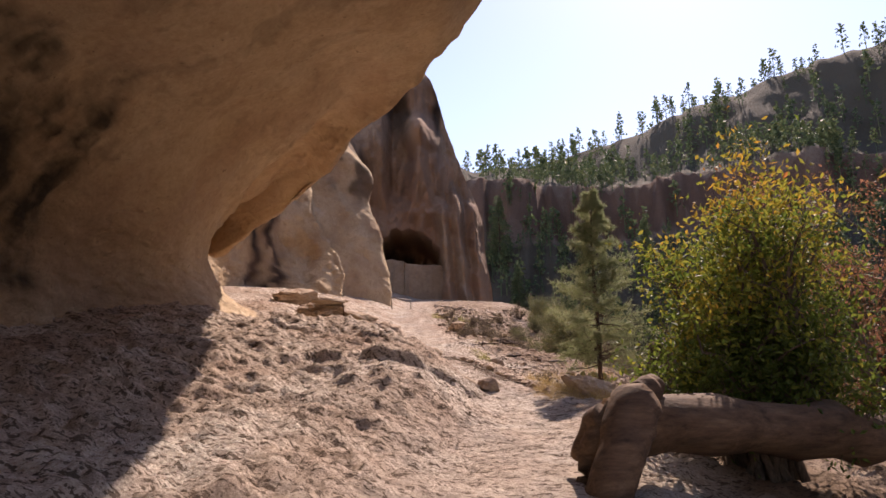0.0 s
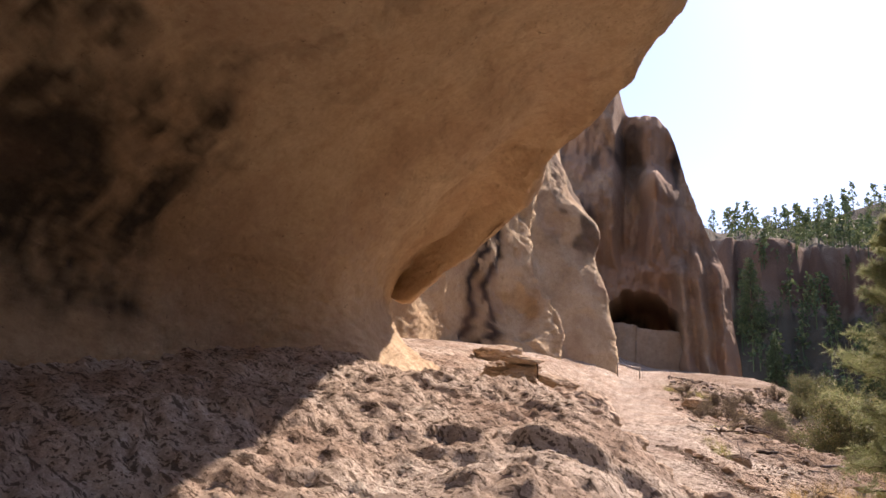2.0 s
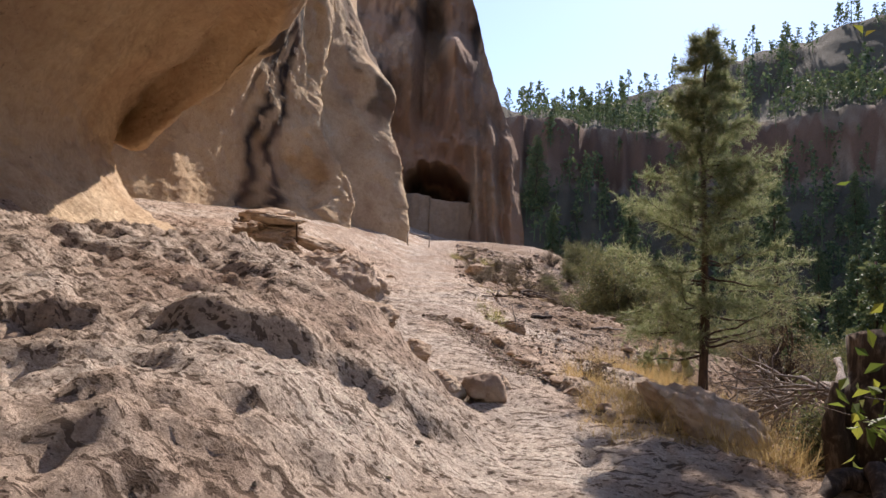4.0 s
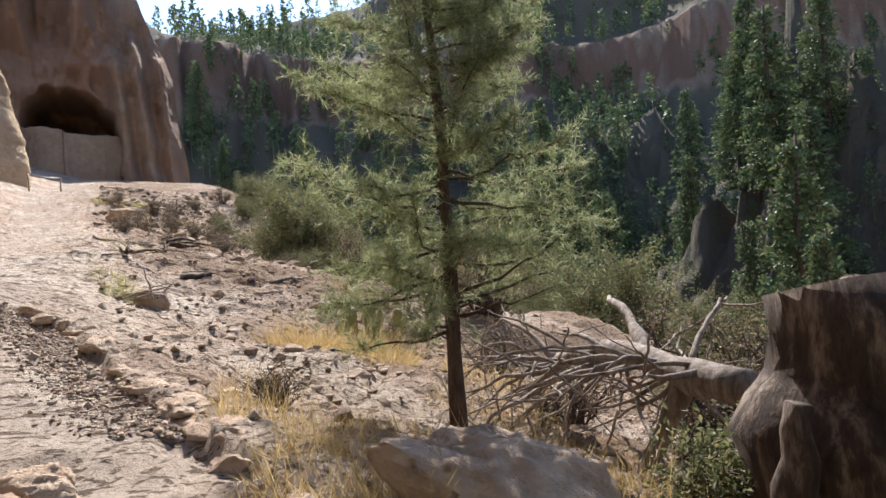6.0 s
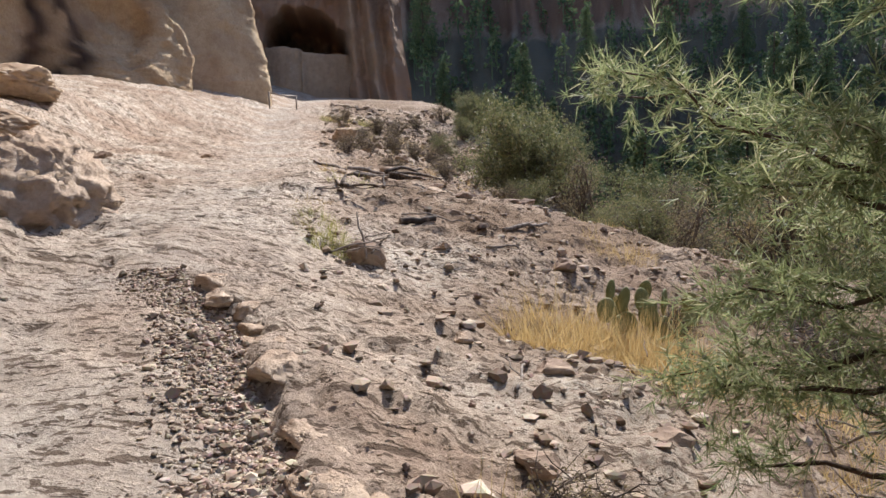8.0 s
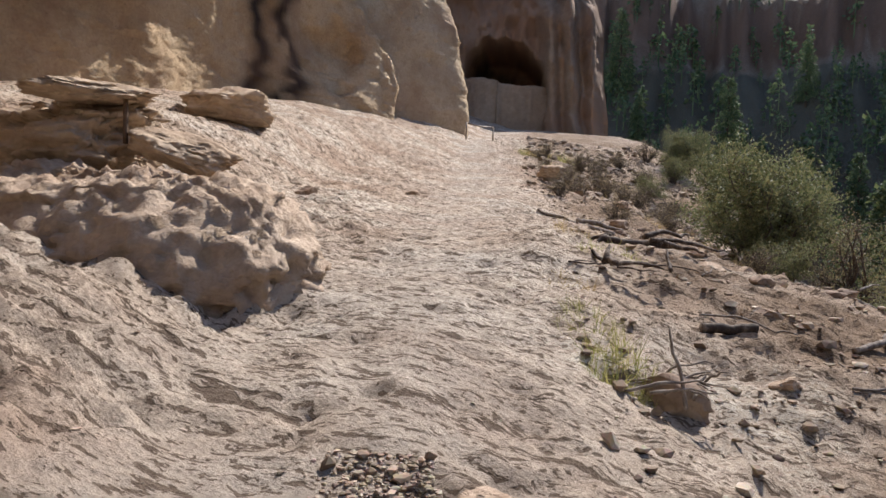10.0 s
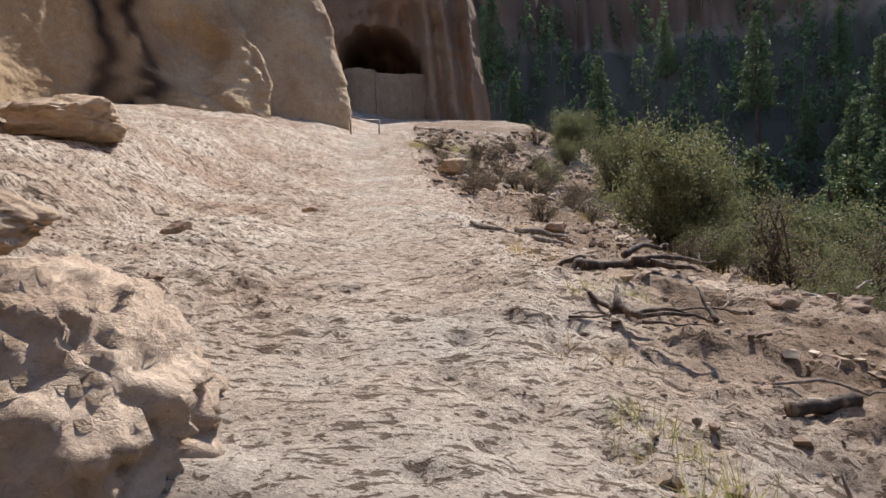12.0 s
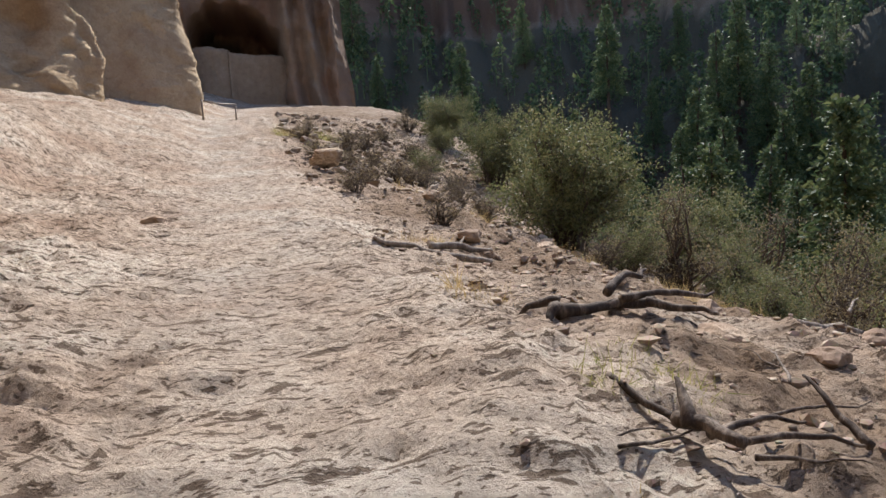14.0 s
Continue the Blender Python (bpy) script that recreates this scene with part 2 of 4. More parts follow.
def ground_height(x, y, fine=True):
    x, y = np.broadcast_arrays(np.asarray(x, float), np.asarray(y, float))
    z = curve_through(SPINE, y)
    xc = curve_through(PATHX, y)
    d = x - xc
    right = np.maximum(d - np.interp(y, [12, 15, 19, 22, 30], [0.8, 0.25, 0.15, 1.2, 1.0]), 0)
    z = z - np.interp(y, [13, 15, 19, 22], [0.2, 0.27, 0.29, 0.19]) * (1 - 0.7 * step(38, 72, y)) * np.minimum(right, 9) - 0.24 * step(20, 26, y) * (1 - step(38, 60, y)) * np.clip(right - 2.6, 0, 6) - 0.34 * np.maximum(right - 9, 0)
    left = np.maximum(-d, 0)
    z = z + curve_through(BANK, y) * step(0.5, 2.4, left + 0.25 * vnoise(x * 0.8, y * 0.8, 0, 3)) + 0.11 * np.minimum(np.maximum(left - 2.2, 0), 9)
    z = z + 0.09 * np.minimum(np.maximum(left - 2, 0), 6) * step(24, 40, y) + curve_through(APRON, y) * step(2.6, 5.2, left + 0.3 * vnoise(x * 0.9, y * 0.9, 1, 3))
    far, bluff = far_height(x, y)
    w = step(12, 32, d + 0.3 * np.maximum(y - 60, 0))
    z = z * (1 - w) + far * w
    near = (1 - step(60, 90, np.hypot(x, y)))
    worn = np.exp(-((d / (1.15 + 0.4 * vnoise(x * 0.5, y * 0.5, 4))) ** 2)) * near
    tread = 1 - 0.75 * worn
    z = z + near * 0.10 * fbm(x / 1.8, y / 1.8, 0, 3, 11) * tread
    # a broken scarp across the slope beside the path, and the raised edge of the bedrock along the trodden gravel
    scarp = y - (10.1 + 0.42 * (x + 2) + 0.55 * vnoise(x * 0.9, y * 0.4, 0, 13) + 0.16 * vnoise(x * 3.1, y * 2, 0, 14))
    z = z + 0.17 * (0.55 + 0.6 * vnoise(x * 1.4, y * 1.4, 3, 16)) * step(-0.06, 0.12, scarp) * np.exp(-np.maximum(scarp, 0) / 2.2) * step(-4.6, -3.2, x) * (1 - step(0.9, 1.6, x))
    brink = x - np.interp(y, [12.9, 14.3, 15.0, 15.6, 16.4, 17.1, 17.5], [2.5, 2.1, 1.83, 1.62, 1.42, 0.98, 0.9]) - 0.09 * vnoise(x * 2, y * 3.3, 0, 15)
    lift = step(12.6, 13.8, y) * (1 - step(16.9, 17.3, y))
    z = z + 0.09 * lift * step(-0.02, 0.02, brink) * np.exp(-np.maximum(brink, 0) / 1.6) - 0.05 * lift * np.exp(-(((brink + 0.22) / 0.3) ** 2))
    # the hollow at the foot of the rounded outcrop
    z = z - 0.12 * np.exp(-(((x + 1.3) / 1.2) ** 2) - ((y - 18.5) / 0.6) ** 2)
    # bedding ledges, broken along the slope
    q = (z * 1.0 + 0.16 * x + 0.5 * fbm(x / 2.6, y / 2.6, 0, 3, 21)) * 4.2
    saw = q - np.floor(q)
    bank = step(0.4, 1.4, left) * (1 - step(19, 24, y))
    z = z + near * tread * (0.05 + 0.035 * bank) * (step(0.0, 0.2, saw) - saw)
    if fine:
        lumps = fbm(x / 0.5, y / 0.42, 0, 5, 31, 0.75)
        z = z + near * (0.03 + 0.022 * bank) * lumps * (1 - 0.55 * worn)
        z = z + near * 0.05 * (1 - np.abs(fbm(x / 0.8, y / 0.5, 0, 3, 33))) ** 3 * (0.35 + 0.35 * bank) * (1 - 0.7 * worn)
        for period, amp, seed in ((0.62, 0.055, 43), (0.29, 0.034, 47), (0.16, 0.018, 49)):
            q = (y + 0.30 * x + 0.9 * period * fbm(x / (2.2 * period), y / (2.2 * period), 0, 3, seed)) / period
            saw = q - np.floor(q)
            broken = step(-0.15, 0.35, fbm(x / (1.3 * period), y / (1.3 * period), 1, 3, seed + 1))
            z = z + near * amp * broken * (step(0.0, 0.08, saw) - saw) * (1 - 0.7 * worn)
        pits = np.maximum(0, fbm(x / 0.3, y / 0.24, 0, 3, 53) - 0.55)
        z = z - near * 0.09 * pits
    far_worn = worn * (0.35 + 0.25 * fbm(x / 0.8, y / 0.8, 2, 3, 57))
    soil = near * step(1.0, 3.2, d + 0.8 * vnoise(x * 0.7, y * 0.7, 2, 9)) * (0.5 + 0.5 * step(-0.3, 0.4, fbm(x / 1.5, y / 1.5, 0, 4, 51)))
    return z, far_worn, soil, w * (1 - bluff), w * bluff


gx = axis((-900, 120, 10, -60), (-60, 6, 1.0, -16), (-16, 0.9, 0.10, -5), (-5, 0.05, 0.05, 6.2), (6.2, 0.08, 0.6, 26), (26, 0.8, 2.2, 120), (120, 2.4, 4, 260), (260, 8, 120, 900))
gy = axis((-900, 150, 10, -40), (-40, 4, 0.5, -4), (-4, 0.3, 0.07, 4), (4, 0.055, 0.045, 10), (10, 0.045, 0.05, 25), (25, 0.055, 0.35, 60), (60, 0.6, 2.0, 130), (130, 2.0, 3.0, 260), (260, 8, 120, 900))
GX, GY = np.meshgrid(gx, gy)
gz, g_worn, g_soil, g_woods, g_bluff = ground_height(GX, GY)
ground = new("ground", grid_mesh("ground", np.stack([GX, GY, gz], -1), GROUND, {"worn": g_worn, "soil": g_soil, "woods": g_woods, "bluff": g_bluff}))
tagged(ground, "pale weathered tuff bedrock slope with a worn footpath", "ground", kind="structure")


def floor_z(x, y):
    """The height of the ground sheet at a place."""
    i, j = int(np.clip(np.searchsorted(gx, x) - 1, 0, len(gx) - 2)), int(np.clip(np.searchsorted(gy, y) - 1, 0, len(gy) - 2))
    u, w = (x - gx[i]) / (gx[i + 1] - gx[i]), (y - gy[j]) / (gy[j + 1] - gy[j])
    return float((gz[j, i] * (1 - u) + gz[j, i + 1] * u) * (1 - w) + (gz[j + 1, i] * (1 - u) + gz[j + 1, i + 1] * u) * w)


# ---- the near cliff: rock shelter, second alcove, buttress ----
# y: seven (x, z) points of the section, from below the ground to the top; the sixth is the lip of the roof.
SECTIONS = {
    -14: "-7 -2 -8 1.5 -7.5 4 -5.5 6.2 -2.3 7.6 2.2 10.5 2.2 26",
    0: "-6.5 0 -7.2 1.8 -7 4 -5.6 5.8 -2.3 7.4 2.2 10.6 2.1 26",
    8: "-6.3 1 -6.9 2.6 -6.7 4.2 -5.1 6.0 -2.1 7.5 2.1 10.8 2.0 26",
    11: "-6.0 1.6 -6.4 3.2 -6.3 4.6 -4.7 6.4 -2.1 7.7 2.0 10.9 1.9 26",
    13: "-5.3 2.2 -6.0 3.6 -5.3 4.7 -4.1 6.5 -1.9 8.2 2.0 11.0 1.9 26",
    15.5: "-3.3 2.8 -4.6 3.8 -5.0 5.0 -4.0 6.7 -1.9 8.7 0.7 10.7 0.8 27",
    17: "-3.5 3.0 -4.9 4.1 -5.4 5.5 -4.5 7.0 -2.8 8.9 -1.1 10.1 -0.8 28",
    18: "-3.8 3.2 -5.2 4.5 -5.7 5.8 -5.0 7.2 -3.5 8.8 -1.8 9.9 -1.3 28",
    20: "-4.4 3.7 -6.0 4.8 -6.6 5.9 -6.1 7.0 -4.4 8.6 -2.3 9.8 -1.4 28",
    21.2: "-4.8 3.9 -6.4 5.0 -7.1 6.0 -7.0 6.9 -6.2 7.8 -5.2 8.6 -3.2 28",
    22.2: "-5.2 4.2 -6.6 5.0 -7.4 5.7 -7.6 6.5 -7.4 7.1 -7.0 7.6 -4.6 28",
    24: "-9.5 4.5 -12 6.2 -13 7.6 -13 9 -12 10.6 -10 12 -6.5 28",
    30: "-14 5 -15 7.6 -15.5 10 -15 11.8 -11.5 13.6 -6.2 15.2 -5.6 29",
    35: "-13.5 5.5 -14 8 -14.2 11 -13.6 13.5 -11 14.9 -6.9 17.0 -6.4 30",
    40: "-12.3 6 -12.6 9 -12.6 12 -12 14 -10.6 16 -8.5 18.8 -8.2 31",
    44: "-10.6 6.5 -11.6 9.2 -11.4 12 -11 15 -10.5 17.5 -9.7 21.5 -9 32",
    47: "-6.6 7 -7.3 9.7 -9.2 11.3 -9.5 15 -9.6 18 -9.3 22 -8.9 32",
    49.4: "-5.0 7.5 -5.4 9.5 -5.9 12.5 -7.2 14.7 -8.5 18 -8.5 22 -8.4 32",
    50.6: "-5.9 7.5 -6.3 9.5 -6.8 12.5 -7.9 14.7 -9.0 18 -9.0 22 -8.8 32",
    53: "-4.3 8 -4.5 11 -5.0 15 -5.8 18 -6.4 21 -7.8 24.5 -8.9 32",
    55: "-2.6 8 -2.8 11 -3.3 15 -4.1 18 -4.0 21 -6.6 24 -8.8 32",
    56.6: "-3.3 8 -3.5 11 -3.9 15 -4.5 18 -4.3 21 -6.6 24.5 -8.8 32",
    59: "-7 8 -7 11 -7 15 -7 18 -7 21 -8 25 -9 32",
    63: "-14 7 -14 11 -14 14 -14 17 -14 20 -14 25 -14 32",
}
sec_y = np.array(sorted(SECTIONS), float)
sec = np.array([[float(v) for v in SECTIONS[k].split()] for k in sorted(SECTIONS)]).reshape(len(sec_y), 7, 2)
cy = axis((-14, 0.5, 0.14, 3), (3, 0.12, 0.1, 17), (17, 0.08, 0.06, 24), (24, 0.16, 0.2, 63))
cu = np.concatenate([np.linspace(0, 5, 190, endpoint=False), 5 + np.linspace(0, 1, 60) ** 1.4])
sm = [sum(np.interp(cy + o, sec_y, sec[:, k, c]) for o in (-0.5, -0.25, 0, 0.25, 0.5)) / 5 for k in range(7) for c in range(2)]
sm = np.stack(sm, -1).reshape(len(cy), 7, 2)


def along(pts, u):
    """Catmull-Rom through the seven section points."""
    i = np.clip(np.floor(u).astype(int), 0, 5)
    t = (u - i)[None, :, None]
    p = [pts[:, np.clip(i + o, 0, 6)] for o in (-1, 0, 1, 2)]
    return 0.5 * (2 * p[1] + (p[2] - p[0]) * t + (2 * p[0] - 5 * p[1] + 4 * p[2] - p[3]) * t**2 + (3 * p[1] - p[0] - 3 * p[2] + p[3]) * t**3)


cp = along(sm, cu)
CP = np.stack([cp[..., 0], np.repeat(cy[:, None], len(cu), 1), cp[..., 1]], -1)
X, Y, Z = CP[..., 0], CP[..., 1], CP[..., 2]
rough_buttress = step(45.0, 48.5, Y + 0.5 * vnoise(Z / 2, 0, 0, 2)) * (1 - step(50.2, 51, Y))
big = 0.24 * fbm(X / 3.2, Y / 3.2, Z / 3.2, 3, 61) + 1.0 * step(22, 26, Y) * 0.45 * fbm(X / 5, Y / 5, Z / 9, 3, 66)
small = 0.055 * fbm(X / 0.6, Y / 0.6, Z / 0.6, 4, 71) + 0.03 * fbm(X / 0.25, Y / 0.25, Z / 0.12, 3, 75)
small = small + rough_buttress * 0.85 * np.maximum(0, fbm(X / 1.2, Y / 1.2, Z / 2.5, 4, 77))
hollow = -0.10 * np.maximum(0, fbm(X / 0.7, Y / 0.7, Z / 0.4, 2, 79) - 0.75)
CP = displaced(CP, -(big + small + hollow))
sooty = step(2.7, 3.5, Z) * (1 - step(5.2, 6.6, Z + 0.9 * fbm(Y / 0.8, Z / 1.5, X, 4, 81, 0.65))) * (1 - step(10.1, 10.9, Y + 0.4 * fbm(Z / 0.7, Y / 2, 0, 4, 83))) * step(2.0, 6.0, Y)
soot_and_shade = sooty * np.clip(0.66 + 0.55 * fbm(Y / 0.35, Z / 1.0, X, 5, 82, 0.7), 0, 1) + 0.25 * step(0.35, 0.9, fbm(Y / 0.7, X / 1.2, Z, 5, 84, 0.7)) * (1 - step(10, 13, Y)) * step(5.5, 6.5, Z)
streak_at = 43.6 + 0.05 * (Z - 9) + 0.35 * np.sin(Z * 1.3) + 0.2 * vnoise(Z * 2, 0, 0, 5)
streak = sum(np.exp(-(((Y - streak_at - o) / wd) ** 2)) for o, wd in ((0, 0.5), (1.35, 0.42))) * step(-0.85, -0.25, fbm(Y / 0.5, Z / 0.9, 0, 3, 85)) * step(8.0, 9.0, Z)
band = Z - (10.6 + 0.6 * (Y - 28) + 0.8 * fbm(Y / 2.2, X / 3, 0, 3, 87))
roof = 0.9 * step(-0.9, -0.2, band) * (1 - step(0.5, 1.6, band)) * step(24, 29, Y) * (1 - step(44, 46, Y)) * step(-0.5, 0.1, fbm(Y / 1.5, Z / 2.5, 0, 3, 89))
roof = roof + 0.8 * step(0.05, 0.5, fbm(Y / 0.8, Z / 5.0, 0, 3, 88)) * step(41, 43, Y) * (1 - step(46.5, 48, Y)) * step(13, 17, Z)
roof = roof + 0.75 * step(-0.1, 0.4, fbm(Y / 1.6, Z / 2.6, 1, 3, 90)) * step(51, 53, Y) * step(17.2, 19, Z)
pink = 0.55 * step(-0.1, 0.7, fbm(X / 4, Y / 4, Z / 6, 3, 91)) * step(48, 53, Y) + 0.25 * step(0.1, 0.8, fbm(X / 2, Y / 2, Z / 2, 3, 93))
cliff = new("cliff_wall_near", grid_mesh("cliff_wall_near", CP, TUFF, {"soot_and_shade": soot_and_shade, "stain": streak + roof, "pink": pink}, flip=True))
tagged(cliff, "honey-coloured tuff cliff hollowed into a soot-stained rock shelter", "cliff", kind="structure")

# ---- the far cliff with the dwelling cave ----
fs = np.concatenate([np.linspace(-20, 7.6, 300), np.full(40, 7.6)])
turn = np.concatenate([np.zeros(300), np.linspace(0, 14, 40)])
TOPS = [(-20, 55), (-10.5, 53), (-7.3, 51.6), (-5.4, 49.5), (-4.3, 46), (-3.6, 42.5), (-2.6, 43.4), (-0.4, 43.6), (1.0, 42.6), (2.0, 40.6), (3.2, 36.2), (4.4, 32.2), (5.2, 29), (6.4, 26.5), (7.2, 24.5), (7.6, 22)]
fv = np.linspace(0, 1, 220)
FX, V = np.meshgrid(fs, fv, indexing="ij")
ztop = curve_through(TOPS, fs)[:, None]
FZ = 8.0 + (ztop - 8.0) * np.minimum(V / 0.93, 1)
over = np.maximum(V - 0.93, 0) / 0.07
FX = FX + np.where(fs[:, None] > 6.8, 0.9 * step(21, 12, FZ), 0)
FY = 78.0 + (FX + 1.5) * 0.22 + turn[:, None] + 12 * over**1.3 + 0.08 * np.maximum(FZ - 24, 0)


def rib(x0, lean, wide, out, z0, z1):
    """A rounded column of rock standing out of the face."""
    return -out * np.exp(-(((FX - x0 - lean * (FZ - 14)) / wide) ** 2)) * step(z0 - 2, z0, FZ) * (1 - step(z1, z1 + 4, FZ))


FY = FY + rib(3.2, -0.08, 0.75, 2.2, 6, 23) + rib(4.9, -0.08, 0.75, 2.8, 6, 25) + rib(6.9, -0.08, 0.85, 2.2, 6, 24)
FY = FY - 5.0 * (1 - step(-4.9, -3.7, FX + 0.3 * fbm(FZ / 6, 0, 0, 2, 105))) * np.sqrt(step(24.5, 30, FZ + 0.35 * (FX + 6) ** 2))
FY = FY + rib(-0.8, 0.0, 1.9, 2.4, 33, 42) + rib(2.0, -0.12, 1.2, 2.0, 24, 33) + rib(-2.2, 0.10, 1.1, 1.8, 24, 33) + rib(3.6, -0.1, 0.9, 1.2, 27, 34)
FY = FY + 0.8 * fbm(FX / 3.2, FZ / 7, 0, 3, 101) + 0.35 * fbm(FX / 0.9, FZ / 1.6, 0, 3, 103) + 0.5 * np.sin(FZ * 0.55 + 1.5 * vnoise(FX / 3, FZ / 5, 0, 7)) * step(20, 25, FZ)
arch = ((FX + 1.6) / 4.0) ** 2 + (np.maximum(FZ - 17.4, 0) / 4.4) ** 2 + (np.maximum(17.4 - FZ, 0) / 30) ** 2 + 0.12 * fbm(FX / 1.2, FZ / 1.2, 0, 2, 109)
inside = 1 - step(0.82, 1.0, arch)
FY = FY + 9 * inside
FP = np.stack([FX, FY, FZ], -1)
far_pink = 0.7 * step(-0.3, 0.6, fbm(FX / 3, FZ / 6, 0, 3, 111))
far_stain = 0.85 * step(0.15, 0.7, fbm(FX / 1.6, FZ / 12, 0, 3, 113)) * step(22, 30, FZ) + 0.8 * step(-0.2, 0.5, fbm(FX / 3, FZ / 4, 0, 3, 117)) * step(30, 38, FZ)
# the cave's shade is put into its colour: the recess is near black
far_cliff = new("cliff_wall_far", grid_mesh("cliff_wall_far", FP, FAR_TUFF, {"soot_and_shade": 0.9 * inside, "stain": far_stain, "pink": far_pink}))
tagged(far_cliff, "shaded reddish cliff with columns and a dwelling cave", "cliff", kind="structure")

# ---- building helpers ----
rng = np.random.default_rng(7)


def part(name, verts, faces, mat, parent=None, label="", smooth=True):
    """One mesh object, under a thing when one is given."""
    me = bpy.data.meshes.new(name)
    me.from_pydata(np.asarray(verts, float).tolist(), [], faces if isinstance(faces, list) else faces.tolist())
    if smooth:
        me.polygons.foreach_set("use_smooth", np.ones(len(me.polygons), bool))
    me.materials.append(mat)
    me.update()
    ob = new(name, me)
    if parent is not None:
        ob.parent = parent
    if label:
        ob["label"] = label
    return ob


def thing(name, x, y, z, label, category, group="", kind=""):
    """An Empty at the base of a thing made of parts."""
    ob = new(name)
    ob.empty_display_size = 0.1
    ob.location = (x, y, z)
    return tagged(ob, label, category, group, kind)


def sphere_points(n):
    """Unit icosphere with n subdivisions, as arrays."""
    bm = bmesh.new()
    bmesh.ops.create_icosphere(bm, subdivisions=n, radius=1)
    v = np.array([p.co[:] for p in bm.verts])
    f = np.array([[q.index for q in g.verts] for g in bm.faces])
    bm.free()
    return v, f


BALLS = {n: sphere_points(n) for n in (1, 2, 3, 4, 5, 6)}


def rock_shape(seed, size, detail=3, square=0.5, layers=0.0, rough=0.12, pits=0, grit=0.06):
    """A broken lump of rock: a ball squared off by planes, bedded and pitted."""
    v, f = BALLS[detail]
    v = v.copy()
    r = np.random.default_rng(seed)
    for _ in range(9):
        nrm = r.normal(size=3)
        nrm /= np.linalg.norm(nrm)
        d = v @ nrm
        cut = r.uniform(0.5, 0.85)
        v -= nrm * (np.maximum(d - cut, 0) * (0.4 + 0.6 * square))[:, None]
    o = r.uniform(-50, 50, 3)
    away = v / (np.linalg.norm(v, axis=1, keepdims=True) + 1e-9)
    v += away * (rough * fbm(v[:, 0] * 1.6 + o[0], v[:, 1] * 1.6 + o[1], v[:, 2] * 1.6 + o[2], 4, seed % 90))[:, None]
    v += away * (grit * fbm(v[:, 0] * 5.5 + o[1], v[:, 1] * 5.5 + o[2], v[:, 2] * 5.5 + o[0], 5, seed % 80, 0.8))[:, None]
    for _ in range(pits):
        # weathered hollows, most of them on the undercut flank
        c = r.normal(size=3) + np.array([0.3, -0.5, -0.15])
        c /= np.linalg.norm(c)
        wide, deep = r.uniform(0.045, 0.12), r.uniform(0.3, 0.6)
        d2 = ((away - c) ** 2 * np.array([1, 1, 0.7])).sum(1) / wide**2
        v -= away * (deep * wide * np.clip(1.25 - d2, 0, 1))[:, None]
    v *= np.array(size)
    if layers:
        q = v[:, 2] / layers + 0.9 * fbm(v[:, 0] * 2, v[:, 1] * 2, 0, 3, seed % 70)
        k = np.floor(q)
        push = 0.07 * lattice(k, k * 0, k * 0, seed) * min(size[:2])
        out = v[:, :2] / (np.linalg.norm(v[:, :2], axis=1, keepdims=True) + 1e-6)
        v[:, :2] += out * push[:, None]
    return v, f


def rock(name, x, y, z, size, seed, label, turn=(0, 0, 0), mat=None, detail=3, group="", layers=0.0, rough=0.12, category="rock", square=0.5, pits=0):
    v, f = rock_shape(seed, size, detail, square, layers, rough, pits, 0.034 if pits else 0.06)
    ob = part(name, v, f, mat or BOULDER, smooth=detail > 3)
    ob.matrix_world = pose(x, y, z, *turn)
    return tagged(ob, label, category, group)


def tube(points, radii, sides=8, seed=0, knots=0.0, cap=True):
    """A round limb along points, as verts and faces."""
    pts = np.array(points, float)
    radii = np.broadcast_to(np.asarray(radii, float), (len(pts),))
    tan = np.gradient(pts, axis=0)
    tan /= np.linalg.norm(tan, axis=1, keepdims=True) + 1e-9
    ref = np.array([0.31, 0.17, 0.93]) if abs(tan[0] @ np.array([0.31, 0.17, 0.93])) < 0.9 else np.array([1.0, 0, 0])
    a = np.cross(tan, ref)
    a /= np.linalg.norm(a, axis=1, keepdims=True) + 1e-9
    b = np.cross(tan, a)
    ang = np.linspace(0, 2 * np.pi, sides, endpoint=False)
    ring = a[:, None] * np.cos(ang)[None, :, None] + b[:, None] * np.sin(ang)[None, :, None]
    rad = radii[:, None] * np.ones(sides)[None]
    if knots:
        c = pts[:, None] + ring * rad[..., None]
        rad = rad * (1 + knots * fbm(c[..., 0] * 3 + seed, c[..., 1] * 3, c[..., 2] * 3, 3, seed % 50))
    v = (pts[:, None] + ring * rad[..., None]).reshape(-1, 3)
    n = len(pts)
    i, j = np.meshgrid(np.arange(n - 1), np.arange(sides), indexing="ij")
    j2 = (j + 1) % sides
    f = np.stack([i * sides + j, i * sides + j2, (i + 1) * sides + j2, (i + 1) * sides + j], -1).reshape(-1, 4).tolist()
    if cap:
        f += [list(range(sides))[::-1], [(n - 1) * sides + k for k in range(sides)]]
    return v, f


def bent(p0, p1, n=8, sag=0.0, wild=0.05, seed=0):
    """A crooked line from p0 to p1."""
    p0, p1 = np.array(p0, float), np.array(p1, float)
    t = np.linspace(0, 1, n)[:, None]
    pts = p0 + (p1 - p0) * t
    pts[:, 2] += sag * np.sin(np.pi * t[:, 0])
    w = np.stack([fbm(t[:, 0] * 3 + seed * 7.3 + k * 31, 0, 0, 3, 17 + k) for k in range(3)], -1) * wild * np.linalg.norm(p1 - p0)
    return pts + w * np.sin(np.pi * t * 0.5 + 0.0)


